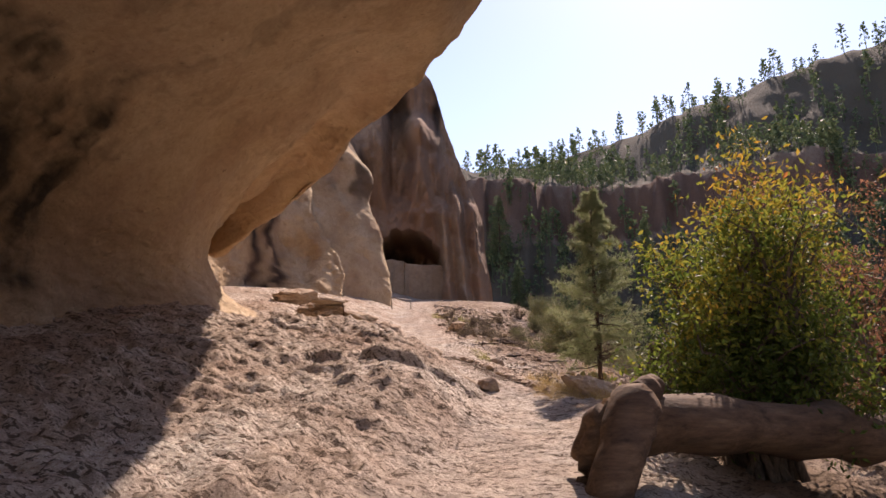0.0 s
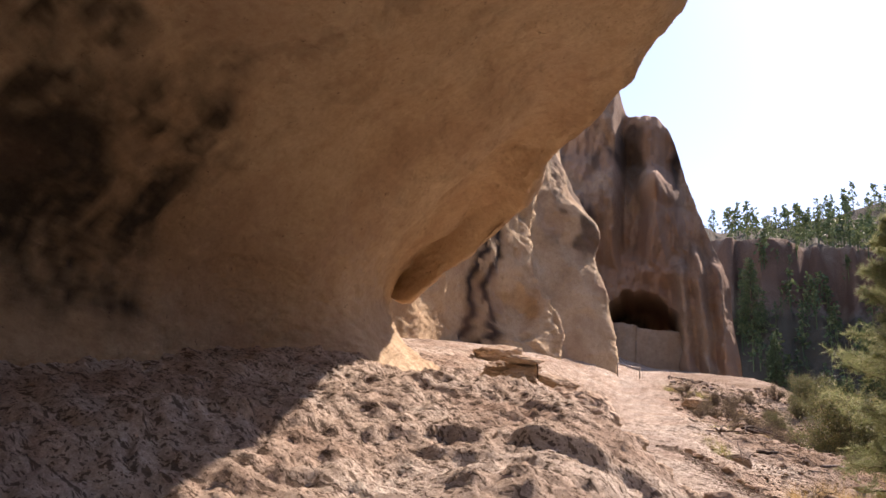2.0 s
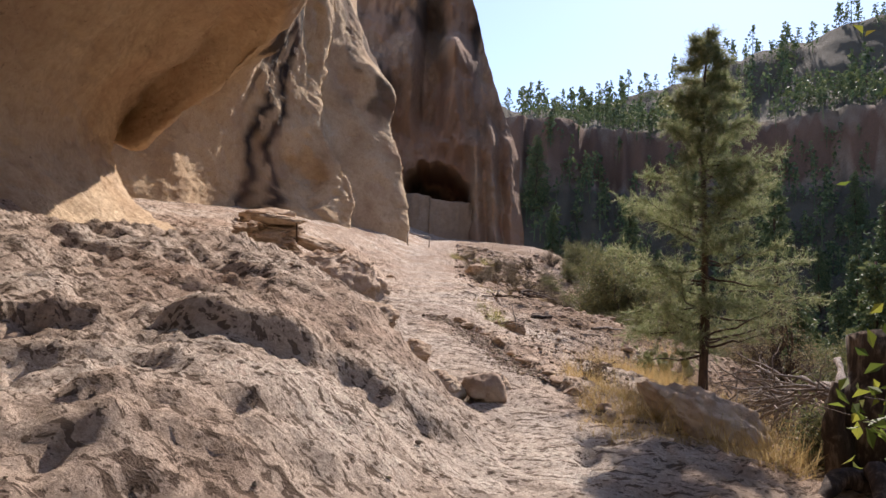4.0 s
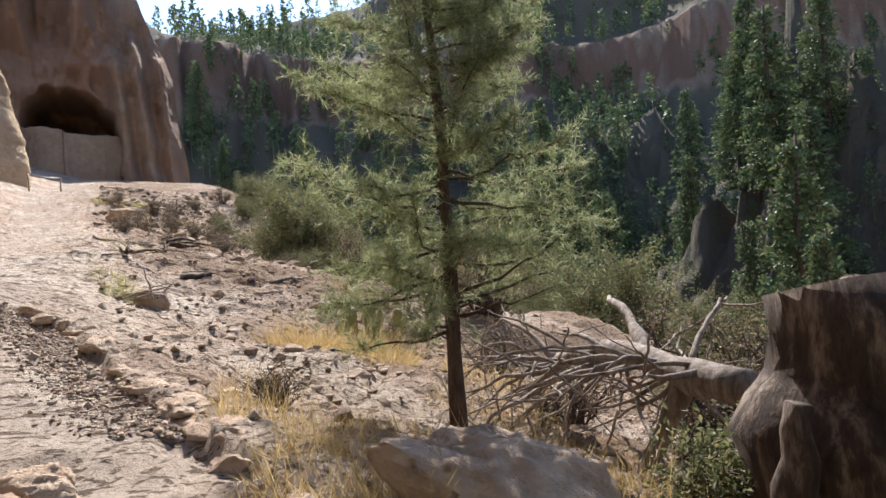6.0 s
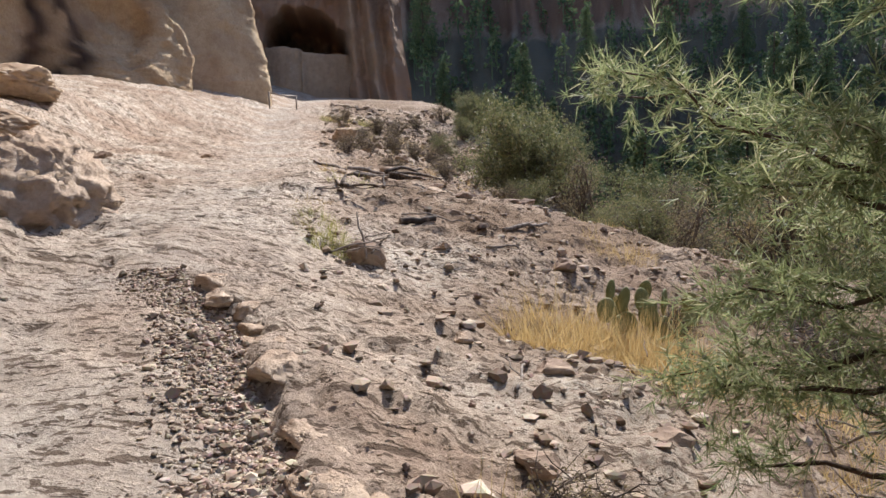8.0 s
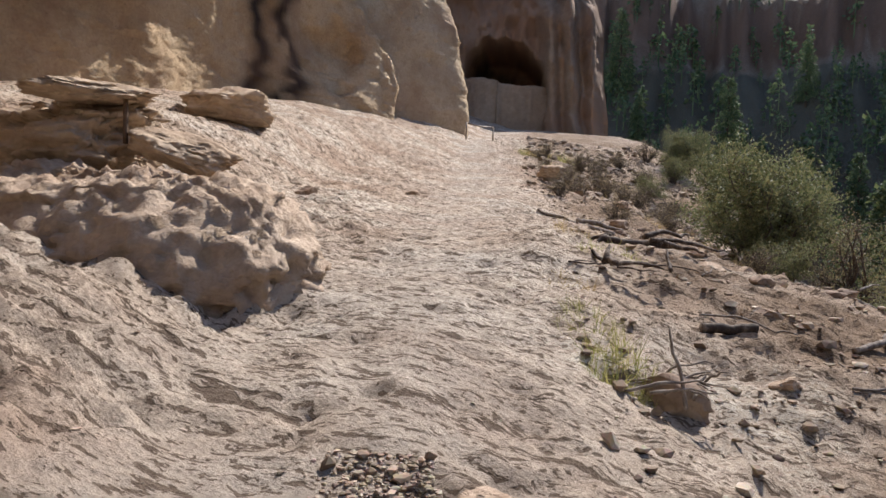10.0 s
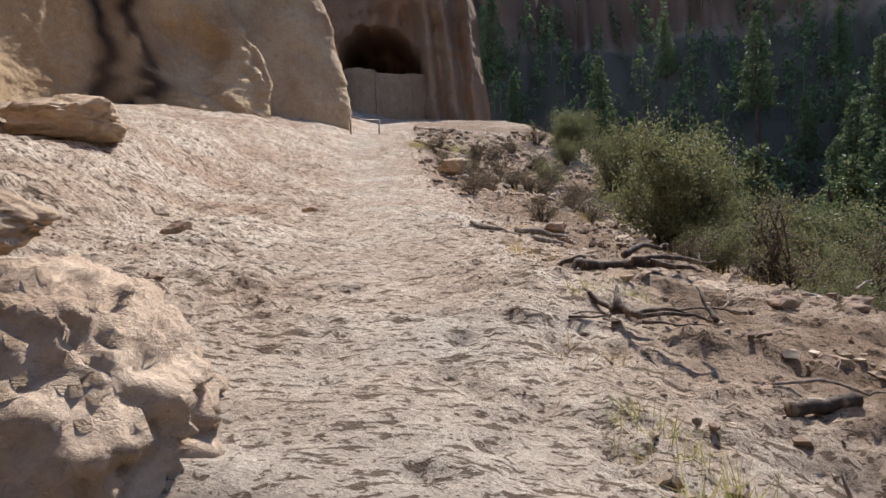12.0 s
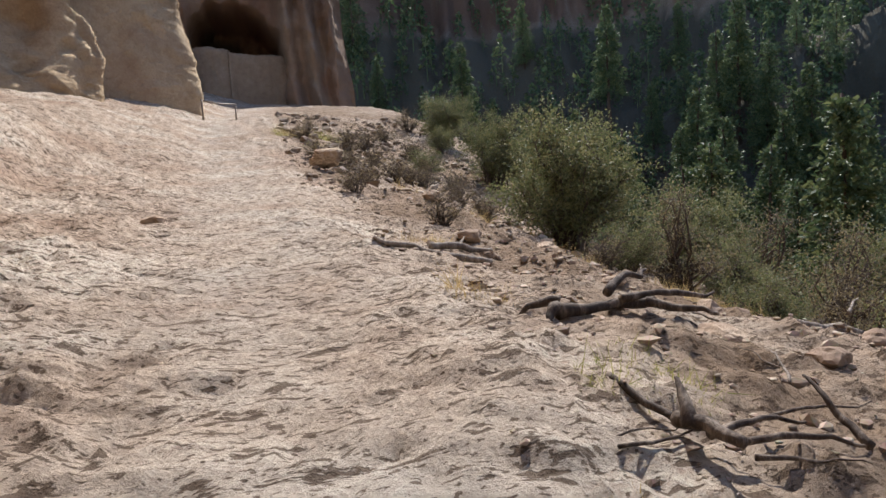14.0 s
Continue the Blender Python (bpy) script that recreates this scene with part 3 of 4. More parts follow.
def joined(pieces):
    verts, faces, base = [], [], 0
    for v, f in pieces:
        verts.append(np.asarray(v, float))
        faces += [[k + base for k in g] for g in f]
        base += len(v)
    return np.concatenate(verts), faces


def blades(roots, ways, length, width, bend=0.0, leaf=False):
    """Many thin leaves in one mesh: a triangle each, or a diamond where leaf is set."""
    roots, ways = np.asarray(roots, float), np.asarray(ways, float)
    ways = ways / (np.linalg.norm(ways, axis=1, keepdims=True) + 1e-9)
    side = np.cross(ways, rng.normal(size=ways.shape))
    side /= np.linalg.norm(side, axis=1, keepdims=True) + 1e-9
    length = np.broadcast_to(length, (len(roots),))[:, None]
    width = np.broadcast_to(width, (len(roots),))[:, None]
    tip = roots + ways * length
    tip[:, 2] -= (bend * length[:, 0] * (1 - np.abs(ways[:, 2])))
    k = np.arange(len(roots))
    if leaf:
        mid = roots + ways * length * 0.5
        up = np.cross(side, ways) * width * 0.25
        v = np.stack([roots, mid + side * width * 0.5 + up, tip, mid - side * width * 0.5 + up], 1).reshape(-1, 3)
        f = np.stack([4 * k, 4 * k + 1, 4 * k + 2, 4 * k + 3], -1)
    else:
        v = np.stack([roots - side * width * 0.5, roots + side * width * 0.5, tip], 1).reshape(-1, 3)
        f = np.stack([3 * k, 3 * k + 1, 3 * k + 2], -1)
    return v, f.tolist()


def leaf_material(name, stops, rough=0.6, shine=0.35, through_light=0.35, zfade=None):
    m, n, l, b = material(name, rough, shine)
    g = n.new("ShaderNodeNewGeometry")
    src = g.outputs["Random Per Island"]
    if zfade:
        co = n.new("ShaderNodeTexCoord")
        sp = n.new("ShaderNodeSeparateXYZ")
        l.new(co.outputs["Object"], sp.inputs[0])
        mr = n.new("ShaderNodeMapRange")
        mr.inputs["From Min"].default_value, mr.inputs["From Max"].default_value = zfade
        l.new(sp.outputs["Z"], mr.inputs["Value"])
        noise_t = tex(n, l, "ShaderNodeTexNoise", 0.9, 3, 0.6)
        ad = n.new("ShaderNodeMath")
        ad.operation = "MULTIPLY_ADD"
        l.new(noise_t.outputs["Fac"], ad.inputs[0])
        ad.inputs[1].default_value = 1.5
        ad2 = n.new("ShaderNodeMath")
        ad2.operation = "MULTIPLY_ADD"
        l.new(src, ad2.inputs[0])
        ad2.inputs[1].default_value = 0.35
        ad2.inputs[2].default_value = -0.95
        l.new(ad2.outputs[0], ad.inputs[2])
        sm2 = n.new("ShaderNodeMath")
        l.new(mr.outputs[0], sm2.inputs[0])
        l.new(ad.outputs[0], sm2.inputs[1])
        src = sm2.outputs[0]
    col = ramp(n, l, src, stops)
    l.new(col, b.inputs["Base Color"])
    tr = n.new("ShaderNodeBsdfTranslucent")
    l.new(col, tr.inputs["Color"])
    mx = n.new("ShaderNodeMixShader")
    mx.inputs[0].default_value = through_light
    out = n["Material Output"]
    l.new(b.outputs[0], mx.inputs[1])
    l.new(tr.outputs[0], mx.inputs[2])
    l.new(mx.outputs[0], out.inputs["Surface"])
    return m


def wood_material(name, pale, mid, dark, scale=14.0, stretch=(1, 1, 0.25)):
    m, n, l, b = material(name, 0.85, 0.2)
    grain = tex(n, l, "ShaderNodeTexNoise", scale, 8, 0.7, stretch)
    big = tex(n, l, "ShaderNodeTexNoise", 1.7, 4, 0.6)
    col = ramp(n, l, grain.outputs["Fac"], [(0.3, dark), (0.5, mid), (0.7, pale)])
    col = mix(n, l, 0.5, col, ramp(n, l, big.outputs["Fac"], [(0.35, (0.25, 0.22, 0.2)), (0.65, (0.62, 0.6, 0.58))]), "OVERLAY")
    l.new(col, b.inputs["Base Color"])
    bump(n, l, b, [(grain.outputs["Fac"], 0.8, 0.02), (big.outputs["Fac"], 0.5, 0.05)])
    return m


WEATHERED = wood_material("weathered_wood", (0.2, 0.135, 0.085), (0.125, 0.08, 0.052), (0.045, 0.03, 0.02), 9, (0.2, 0.8, 1.3))
GREY_WOOD = wood_material("grey_dead_wood", (0.42, 0.38, 0.34), (0.24, 0.2, 0.17), (0.08, 0.065, 0.055), 18)
CHARRED = wood_material("charred_wood", (0.34, 0.28, 0.23), (0.08, 0.06, 0.05), (0.025, 0.02, 0.018), 12)
BARK = wood_material("pine_bark", (0.16, 0.11, 0.08), (0.09, 0.06, 0.045), (0.04, 0.03, 0.025), 26)
TWIG = wood_material("twig_bark", (0.2, 0.16, 0.13), (0.12, 0.095, 0.08), (0.06, 0.05, 0.04), 30)
NEEDLES = leaf_material("pine_needles", [(0.0, (0.14, 0.18, 0.08)), (0.5, (0.24, 0.28, 0.13)), (0.85, (0.36, 0.37, 0.2)), (1.0, (0.5, 0.46, 0.32))], through_light=0.5)
FAR_NEEDLES = leaf_material("conifer_needles", [(0.0, (0.05, 0.085, 0.04)), (0.6, (0.11, 0.15, 0.065)), (1.0, (0.19, 0.21, 0.09))], through_light=0.25)
OAK = leaf_material("oak_leaves", [(0.05, (0.06, 0.10, 0.02)), (0.35, (0.15, 0.20, 0.035)), (0.55, (0.30, 0.28, 0.045)), (0.8, (0.46, 0.26, 0.04)), (1.0, (0.48, 0.15, 0.06))], zfade=(-0.4, 6.6), through_light=0.45)
RED_BUSH = leaf_material("russet_leaves", [(0.0, (0.14, 0.1, 0.05)), (0.5, (0.3, 0.14, 0.08)), (1.0, (0.42, 0.2, 0.12))])
SAGE = leaf_material("sage_leaves", [(0.0, (0.1, 0.12, 0.055)), (0.5, (0.17, 0.18, 0.08)), (1.0, (0.27, 0.25, 0.12))])
DRY_BUSH = leaf_material("dry_brush", [(0.0, (0.13, 0.1, 0.065)), (0.5, (0.24, 0.19, 0.11)), (1.0, (0.34, 0.28, 0.15))])
STRAW = leaf_material("dry_grass", [(0.0, (0.36, 0.24, 0.10)), (0.5, (0.52, 0.38, 0.17)), (1.0, (0.64, 0.5, 0.26))], 0.7, 0.2, 0.4)
GREENGRASS = leaf_material("green_grass", [(0.0, (0.22, 0.24, 0.07)), (0.6, (0.4, 0.37, 0.12)), (1.0, (0.52, 0.45, 0.2))], 0.7, 0.2, 0.4)
CACTUS, _n, _l, _b = material("cactus_skin", 0.6, 0.3)
_t = tex(_n, _l, "ShaderNodeTexNoise", 8, 4, 0.6)
_l.new(ramp(_n, _l, _t.outputs["Fac"], [(0.3, (0.13, 0.14, 0.05)), (0.7, (0.24, 0.24, 0.1))]), _b.inputs["Base Color"])
ADOBE = rock_material("mud_mortar_wall", (0.42, 0.33, 0.25), (0.37, 0.28, 0.2), (0.3, 0.22, 0.16), grain=3, relief=0.06, cracks=False, patch=0.5)
RAILS, _n, _l, _b = material("rail_metal", 0.5, 0.5)
_t = tex(_n, _l, "ShaderNodeTexNoise", 20, 4, 0.6)
_l.new(ramp(_n, _l, _t.outputs["Fac"], [(0.3, (0.2, 0.14, 0.1)), (0.7, (0.42, 0.36, 0.3))]), _b.inputs["Base Color"])
_b.inputs["Metallic"].default_value = 0.4

# ---- the dwelling wall in the cave, and the hand rail below it ----
def masonry(name, x0, x1, y0, y1, zb, zt, seed, label):
    n, m = 40, 26
    u, w = np.meshgrid(np.linspace(0, 1, n), np.linspace(0, 1, m), indexing="ij")
    top = zt + 0.18 * fbm(u * 5 + seed, 0, 0, 3, seed)
    front = np.stack([x0 + (x1 - x0) * u, y0 + (y1 - y0) * u + 0.10 * fbm(u * 8, w * 6, seed, 3, seed), zb + (top - zb) * w], -1)
    back = front + np.array([0.15, 0.55, 0])
    v = np.concatenate([front.reshape(-1, 3), back.reshape(-1, 3)])
    k = np.arange(n * m).reshape(n, m)
    f = [[k[i, j], k[i + 1, j], k[i + 1, j + 1], k[i, j + 1]] for i in range(n - 1) for j in range(m - 1)]
    f += [[a + n * m for a in g[::-1]] for g in f]
    f += [[k[i, m - 1], k[i + 1, m - 1], k[i + 1, m - 1] + n * m, k[i, m - 1] + n * m] for i in range(n - 1)]
    f += [[k[e, j], k[e, j + 1], k[e, j + 1] + n * m, k[e, j] + n * m] for e in (0, n - 1) for j in range(m - 1)]
    return tagged(part(name, v, f, ADOBE), label, "wall")


masonry("dwelling_wall", -6.2, -2.3, 78.1, 78.6, 10.5, 18.0, 3, "taller smooth mud-mortared dwelling wall inside the shaded cave")
masonry("dwelling_wall", -2.25, 2.5, 78.3, 79.4, 10.5, 17.55, 5, "low plastered stone dwelling wall with a flat top across the cave")

RAIL_X, RAIL_Y = -2.5, 52.5
rail = thing("hand_rail", RAIL_X, RAIL_Y, floor_z(RAIL_X, RAIL_Y), "thin rusty metal hand rail at the foot of the buttress", "railing")
for k, (rx, ry) in enumerate(((0, 0), (1.5, 0.5))):
    gz_here = floor_z(RAIL_X + rx, RAIL_Y + ry) - rail.location.z
    part("post", *tube([(rx, ry, gz_here - 0.2), (rx, ry, gz_here + 1.0 - 0.25 * k)], 0.04, 8), RAILS, rail)
part("bar", *tube([(-0.05, 0, 0.98), (0.7, 0.25, 0.82), (1.55, 0.5, floor_z(RAIL_X + 1.5, RAIL_Y + 0.5) - rail.location.z + 0.73)], 0.035, 8), RAILS, rail)

# ---- outcrops and boulders ----
def pitted_outcrop(x, y, z, size, turn_z, label):
    """A bedded bank of rock, undercut along its front, with a knobbly pitted nose at one end."""
    v, f = BALLS[6]
    v = v.copy()
    sx, sy, sz = size
    v[:, 2] = np.tanh(1.5 * v[:, 2]) / np.tanh(1.5)
    away = v / (np.linalg.norm(v, axis=1, keepdims=True) + 1e-9)
    p = v * np.array(size)
    nose = step(-0.1, 0.55, v[:, 0])
    front = step(0.0, 0.7, -v[:, 1])
    p[:, 1] += (1 - nose) * front * 0.55 * sy * step(0.25, -0.5, v[:, 2] + 0.15 * fbm(p[:, 0] / 0.7, p[:, 1], 0, 3, 151))
    q = p[:, 2] / 0.15 + 0.8 * fbm(p[:, 0] / 0.9, p[:, 1] / 0.9, 0, 3, 152)
    k = np.floor(q)
    p[:, :2] += away[:, :2] * ((1 - 0.6 * nose) * 0.09 * lattice(k, k * 0, k * 0, 153))[:, None]
    px, py, pz = p.T
    push = 0.08 * fbm(px / 0.8, py / 0.8, pz / 0.6, 4, 154, 0.6) + 0.045 * fbm(px / 0.12, py / 0.12, pz / 0.1, 4, 155, 0.7)
    cells = fbm(px / 0.12 + 0.3 * pz, py / 0.12, pz / 0.11, 3, 156, 0.5)
    push = push - (0.25 + 0.75 * nose) * 0.09 * step(0.15, 0.5, cells) * step(0.75, 0.2, v[:, 2])
    push = push + 0.05 * np.maximum(0, fbm(px / 0.09, py / 0.09, pz / 0.08, 3, 157, 0.6) - 0.1)
    p += away * push[:, None]
    p[:, 1] += 0.55 * np.maximum(p[:, 2] + 0.15, 0) * front
    p[:, 0] -= 0.35 * np.maximum(p[:, 2], 0) * nose
    ob = part("outcrop", p, f, OUTCROP)
    ob.matrix_world = pose(x, y, z, 0, 0, turn_z)
    return tagged(ob, label, "rock outcrop")


OUTCROP = rock_material("outcrop_rock", (0.52, 0.415, 0.32), (0.45, 0.345, 0.26), (0.33, 0.235, 0.17), grain=20, relief=0.045, patch=1.8)
pitted_outcrop(-2.15, 19.75, 3.0, (1.95, 1.2, 0.72), -14, "rounded tuff outcrop with a pitted nose bulging beside the path")
rock("layered_outcrop", -3.1, 20.7, 4.08, (0.95, 0.65, 0.52), 32, "thin-bedded ledge of crumbling tuff on the bank", (0, 3, 15), detail=6, layers=0.07, rough=0.16, category="rock outcrop", square=0.7)
rock("cap_slab", -2.78, 20.45, 4.47, (0.66, 0.42, 0.13), 33, "flat overhanging cap slab propped by a timber", (0, 2, 10), detail=5, layers=0.05, category="rock slab", square=0.8)
rock("leaning_slab", -1.85, 20.4, 3.95, (0.62, 0.34, 0.17), 34, "pale slab leaning beside the layered ledge", (0, 14, -20), detail=5, category="rock slab", square=0.7)
prop = part("timber_prop", *tube(bent((-2.34, 20.25, 4.0), (-2.4, 20.32, 4.4), 5, 0, 0.02, 3), 0.022, 7), WEATHERED)
tagged(prop, "short weathered timber propping up the cap slab", "timber post")
rock("alcove_slab", -5.5, 28.6, floor_z(-5.5, 28.6) + 0.3, (1.15, 0.8, 0.46), 36, "bedded slab lying on the apron below the alcove", (0, 4, 8), detail=5, layers=0.12, category="rock slab", square=0.75)
rock("tilted_boulder", 3.25, 12.6, floor_z(3.25, 12.6) + 0.08, (0.62, 0.4, 0.31), 35, "large brown boulder tilted beside the path with a dark shadow", (8, 31, -8), detail=5, category="boulder", square=0.75)
rock("path_stone", 1.35, 13.0, floor_z(1.35, 13.0) + 0.12, (0.25, 0.2, 0.19), 37, "dark-faced block lying at the edge of the path", (0, 20, 20), mat=DARK_ROCK, detail=4, square=0.85)
rock("wedged_block", 2.2, 18.95, floor_z(2.2, 18.95) + 0.05, (0.27, 0.17, 0.14), 38, "brown block with dead sticks caught against it", (0, 8, -8), mat=DARK_ROCK, detail=4, square=0.9)
rock("perched_block", 1.9, 36.8, floor_z(1.9, 36.8) + 0.35, (0.55, 0.45, 0.3), 39, "dark undercut block perched on the slope", (0, 6, 10), detail=5, square=0.9)
for k, (x, y, sx, sy, sz, rz) in enumerate((
    (0.9, 12.9, 0.4, 0.28, 0.2, 40), (1.45, 13.5, 0.3, 0.2, 0.16, 0), (0.1, 13.2, 0.5, 0.3, 0.2, 20), (0.55, 14.0, 0.4, 0.3, 0.18, -20))):
    rock("bedrock_slab", x, y, floor_z(x, y) - 0.35 * sz, (sx * 0.8, sy * 0.8, sz), 50 + k, "broken slab of layered tuff on the bank beside the path", (4, -6 + 2 * k, rz), detail=5, group="slabs on the bank", layers=0.06, square=0.8, category="rock slab")
for k, (x, y, s) in enumerate(((3.28, 22.59, 0.2), (3.32, 20.83, 0.17), (3.68, 22.07, 0.16), (3.01, 19.49, 0.13), (4.48, 22.26, 0.14), (4.8, 22.74, 0.16), (4.08, 23.79, 0.18), (5.28, 25.03, 0.22), (2.72, 25.79, 0.15),
                               (3.92, 27.04, 0.25), (2.88, 26.94, 0.2), (4.72, 29.04, 0.24), (3.52, 31.71, 0.3), (5.12, 33.82, 0.3), (2.64, 34.77, 0.3), (5.92, 31.71, 0.22), (4.24, 37.45, 0.35), (-1.52, 22.12, 0.12), (2.74, 16.6, 0.1),
                               (3.24, 16.3, 0.16), (2.28, 13.5, 0.13), (2.45, 12.9, 0.12), (4.4, 19.68, 0.2), (5.15, 18.9, 0.2), (3.6, 24.65, 0.15), (5.92, 26.94, 0.2), (-2.08, 24.27, 0.25), (-1.12, 27.89, 0.2), (2.82, 15.2, 0.12), (3.65, 15.7, 0.17))):
    rock("loose_stone", x, y, floor_z(x, y) + 0.15 * s, (s, s * 0.8, s * 0.5), 80 + k, "loose angular brown stone on the rocky slope", (0, 5, 37 * k), mat=(OUTCROP, DARK_ROCK, DARK_ROCK)[k % 3], detail=3, group="loose stones", square=0.9)

# broken blocks along the raised edge of the bedrock beside the gravel
for k in range(16):
    y = 13.7 + 0.215 * k
    x = float(np.interp(y, [12.9, 14.3, 15.0, 15.6, 16.4, 17.1, 17.5], [2.5, 2.1, 1.83, 1.62, 1.42, 0.98, 0.9])) + 0.06 + 0.04 * math.sin(k * 2.1)
    w = 0.10 + 0.07 * abs(math.sin(k * 1.7))
    rock("edge_block", x, y, floor_z(x, y) - 0.055, (w * 0.9, w * 1.3, 0.07 + 0.02 * math.sin(k * 3.1)), 400 + k, "broken tuff block on the raised bedrock edge beside the gravel", (3, -5, 25 + 20 * math.sin(k * 1.3)), mat=OUTCROP, detail=4, group="edge blocks", layers=0.05, square=0.9)


# ---- pebbles and gravel ----
def scatter_stones(name, spots, sizes, mat, label, seed):
    v0, f0 = BALLS[1]
    r = np.random.default_rng(seed)
    xs, ys = spots[:, 0], spots[:, 1]
    zs = ground_height(xs, ys)[0]
    jig = 1 + 0.32 * r.normal(size=(len(spots), len(v0), 1)).clip(-1.5, 1.5)
    v = v0[None] * jig * (np.stack([sizes, sizes * r.uniform(0.6, 1, len(sizes)), sizes * r.uniform(0.35, 0.75, len(sizes))], -1))[:, None]
    a = r.uniform(0, 6.28, len(spots))
    c, s = np.cos(a)[:, None], np.sin(a)[:, None]
    v = np.stack([v[..., 0] * c - v[..., 1] * s, v[..., 0] * s + v[..., 1] * c, v[..., 2]], -1)
    v = v + np.stack([xs, ys, zs + 0.22 * sizes], -1)[:, None]
    f = (f0[None] + (np.arange(len(spots)) * len(v0))[:, None, None]).reshape(-1, 3)
    me = bpy.data.meshes.new(name)
    me.from_pydata(v.reshape(-1, 3).tolist(), [], f.tolist())
    me.materials.append(mat)
    return tagged(new(name, me), label, "stones", kind="stuff")


def stone_mix():
    m, n, l, b = material("pebble_mix", 0.9, 0.2)
    g = n.new("ShaderNodeNewGeometry")
    t = tex(n, l, "ShaderNodeTexNoise", 30, 5, 0.7)
    col = ramp(n, l, g.outputs["Random Per Island"], [(0.0, (0.15, 0.11, 0.085)), (0.4, (0.25, 0.185, 0.135)), (0.75, (0.36, 0.28, 0.21)), (1.0, (0.48, 0.4, 0.32))])
    l.new(mix(n, l, 0.4, col, t.outputs["Color"], "OVERLAY"), b.inputs["Base Color"])
    return m


PEBBLES = stone_mix()
n_p = 7500
gy_ = rng.uniform(13.9, 17.2, n_p)
edge = np.interp(gy_, [12.9, 14.3, 15.0, 15.6, 16.4, 17.1, 17.5], [2.5, 2.1, 1.83, 1.62, 1.42, 0.98, 0.9])
gx_ = edge - 0.04 - np.abs(rng.normal(0, 0.2, n_p))
scatter_stones("gravel", np.stack([gx_, gy_], -1), rng.uniform(0.006, 0.016, n_p) * (1 + 1.2 * (rng.random(n_p) > 0.96)), PEBBLES, "strip of loose brown gravel along the path edge", 3)
n_p = 20000
px_, py_ = rng.uniform(1.6, 9.5, n_p) ** 1.0, rng.uniform(12, 34, n_p)
off = px_ - curve_through(PATHX, py_)
keep = (off > 0.9) & (rng.random(n_p) < 0.25 + 0.75 * (vnoise(px_ * 0.9, py_ * 0.9, 0, 3) > 0.0))
scatter_stones("rubble", np.stack([px_, py_], -1)[keep], (0.008 + 0.06 * rng.random(n_p) ** 6)[keep], PEBBLES, "scattered small stones and rubble over the slope", 5)
n_p = 1300
px_, py_ = rng.uniform(-4.5, 2.2, n_p), rng.uniform(6, 30, n_p)
keep = np.abs(px_ - curve_through(PATHX, py_)) > 0.45
scatter_stones("chips", np.stack([px_, py_], -1)[keep], (0.005 + 0.022 * rng.random(n_p) ** 5)[keep], PEBBLES, "scattered tuff chips on the bedrock", 6)
n_p = 2500
px_, py_ = rng.uniform(1.0, 14, n_p), rng.uniform(32, 58, n_p)
scatter_stones("far_rubble", np.stack([px_, py_], -1), 0.04 + 0.22 * rng.random(n_p) ** 4, PEBBLES, "stones and blocks strewn over the far slope", 7)

# ---- trees and plants ----
def needle_tufts(tips, ways, per, length, width, spread=0.9, back=0.12):
    """Tufts of needles round the ends of twigs."""
    n = len(tips)
    w = np.repeat(ways, per, 0) + spread * rng.normal(size=(n * per, 3))
    roots = np.repeat(tips, per, 0) - np.repeat(ways, per, 0) * (back * rng.random((n * per, 1)))
    return blades(roots, w, length * rng.uniform(0.6, 1.15, n * per), width)


def young_pine(x, y, height, label):
    z = floor_z(x, y)
    tree = thing("pine_tree", x, y, z - 0.05, label, "tree")
    line = bent((0, 0, -0.1), (0.02, 0.05, height), 14, 0, 0.02, 5)
    part("trunk", *tube(line, np.linspace(0.06, 0.01, 14), 12, 2, 0.15), BARK, tree, "dark slender pine trunk")
    tips, ways, k = [], [], 0
    for h in np.linspace(0.75, height * 0.985, 96):
        f = (h - 0.7) / (height - 0.7)
        reach = (1.32 * (1 - f) ** 0.85 + 0.10) * rng.uniform(0.55, 1.1) * (0.5 + 0.5 * step(0.0, 0.2, f))
        a = rng.uniform(0, 2 * np.pi)
        reach *= 1 - 0.32 * max(0.0, math.cos(a - radians(230)))
        base = np.array([np.interp(h, line[:, 2], line[:, 0]), np.interp(h, line[:, 2], line[:, 1]), h])
        end = base + np.array([math.cos(a) * reach, math.sin(a) * reach, reach * rng.uniform(-0.15, 0.5)])
        limb = bent(base, end, 8, -0.05 * reach, 0.10, 40 + k)
        part("branch", *tube(limb, np.linspace(0.015 * (1.15 - f), 0.003, 8), 6), BARK, tree)
        bare = h < 1.0
        for s in np.linspace(0.3 if not bare else 0.7, 1, 9 if not bare else 3):
            p = np.array([np.interp(s, np.linspace(0, 1, 8), limb[:, c]) for c in range(3)])
            for _ in range(7):
                d = (end - base) / (reach + 1e-6) * 0.5 + rng.normal(size=3) * 0.65 + np.array([0, 0, 0.12])
                d /= np.linalg.norm(d)
                ln = rng.uniform(0.06, 0.36) * (1.2 - 0.5 * s) * (1 - 0.55 * f)
                tips.append(p + d * ln)
                ways.append(d)
        k += 1
    tips, ways = np.array(tips), np.array(ways)
    part("crown", *needle_tufts(tips, ways, 24, 0.075, 0.005, 0.8, 0.16), NEEDLES, tree, "dense fine grey-green needle tufts", smooth=False)
    return tree


young_pine(3.82, 14.1, 4.7, "young pine with fine grey-green needles beside the path")


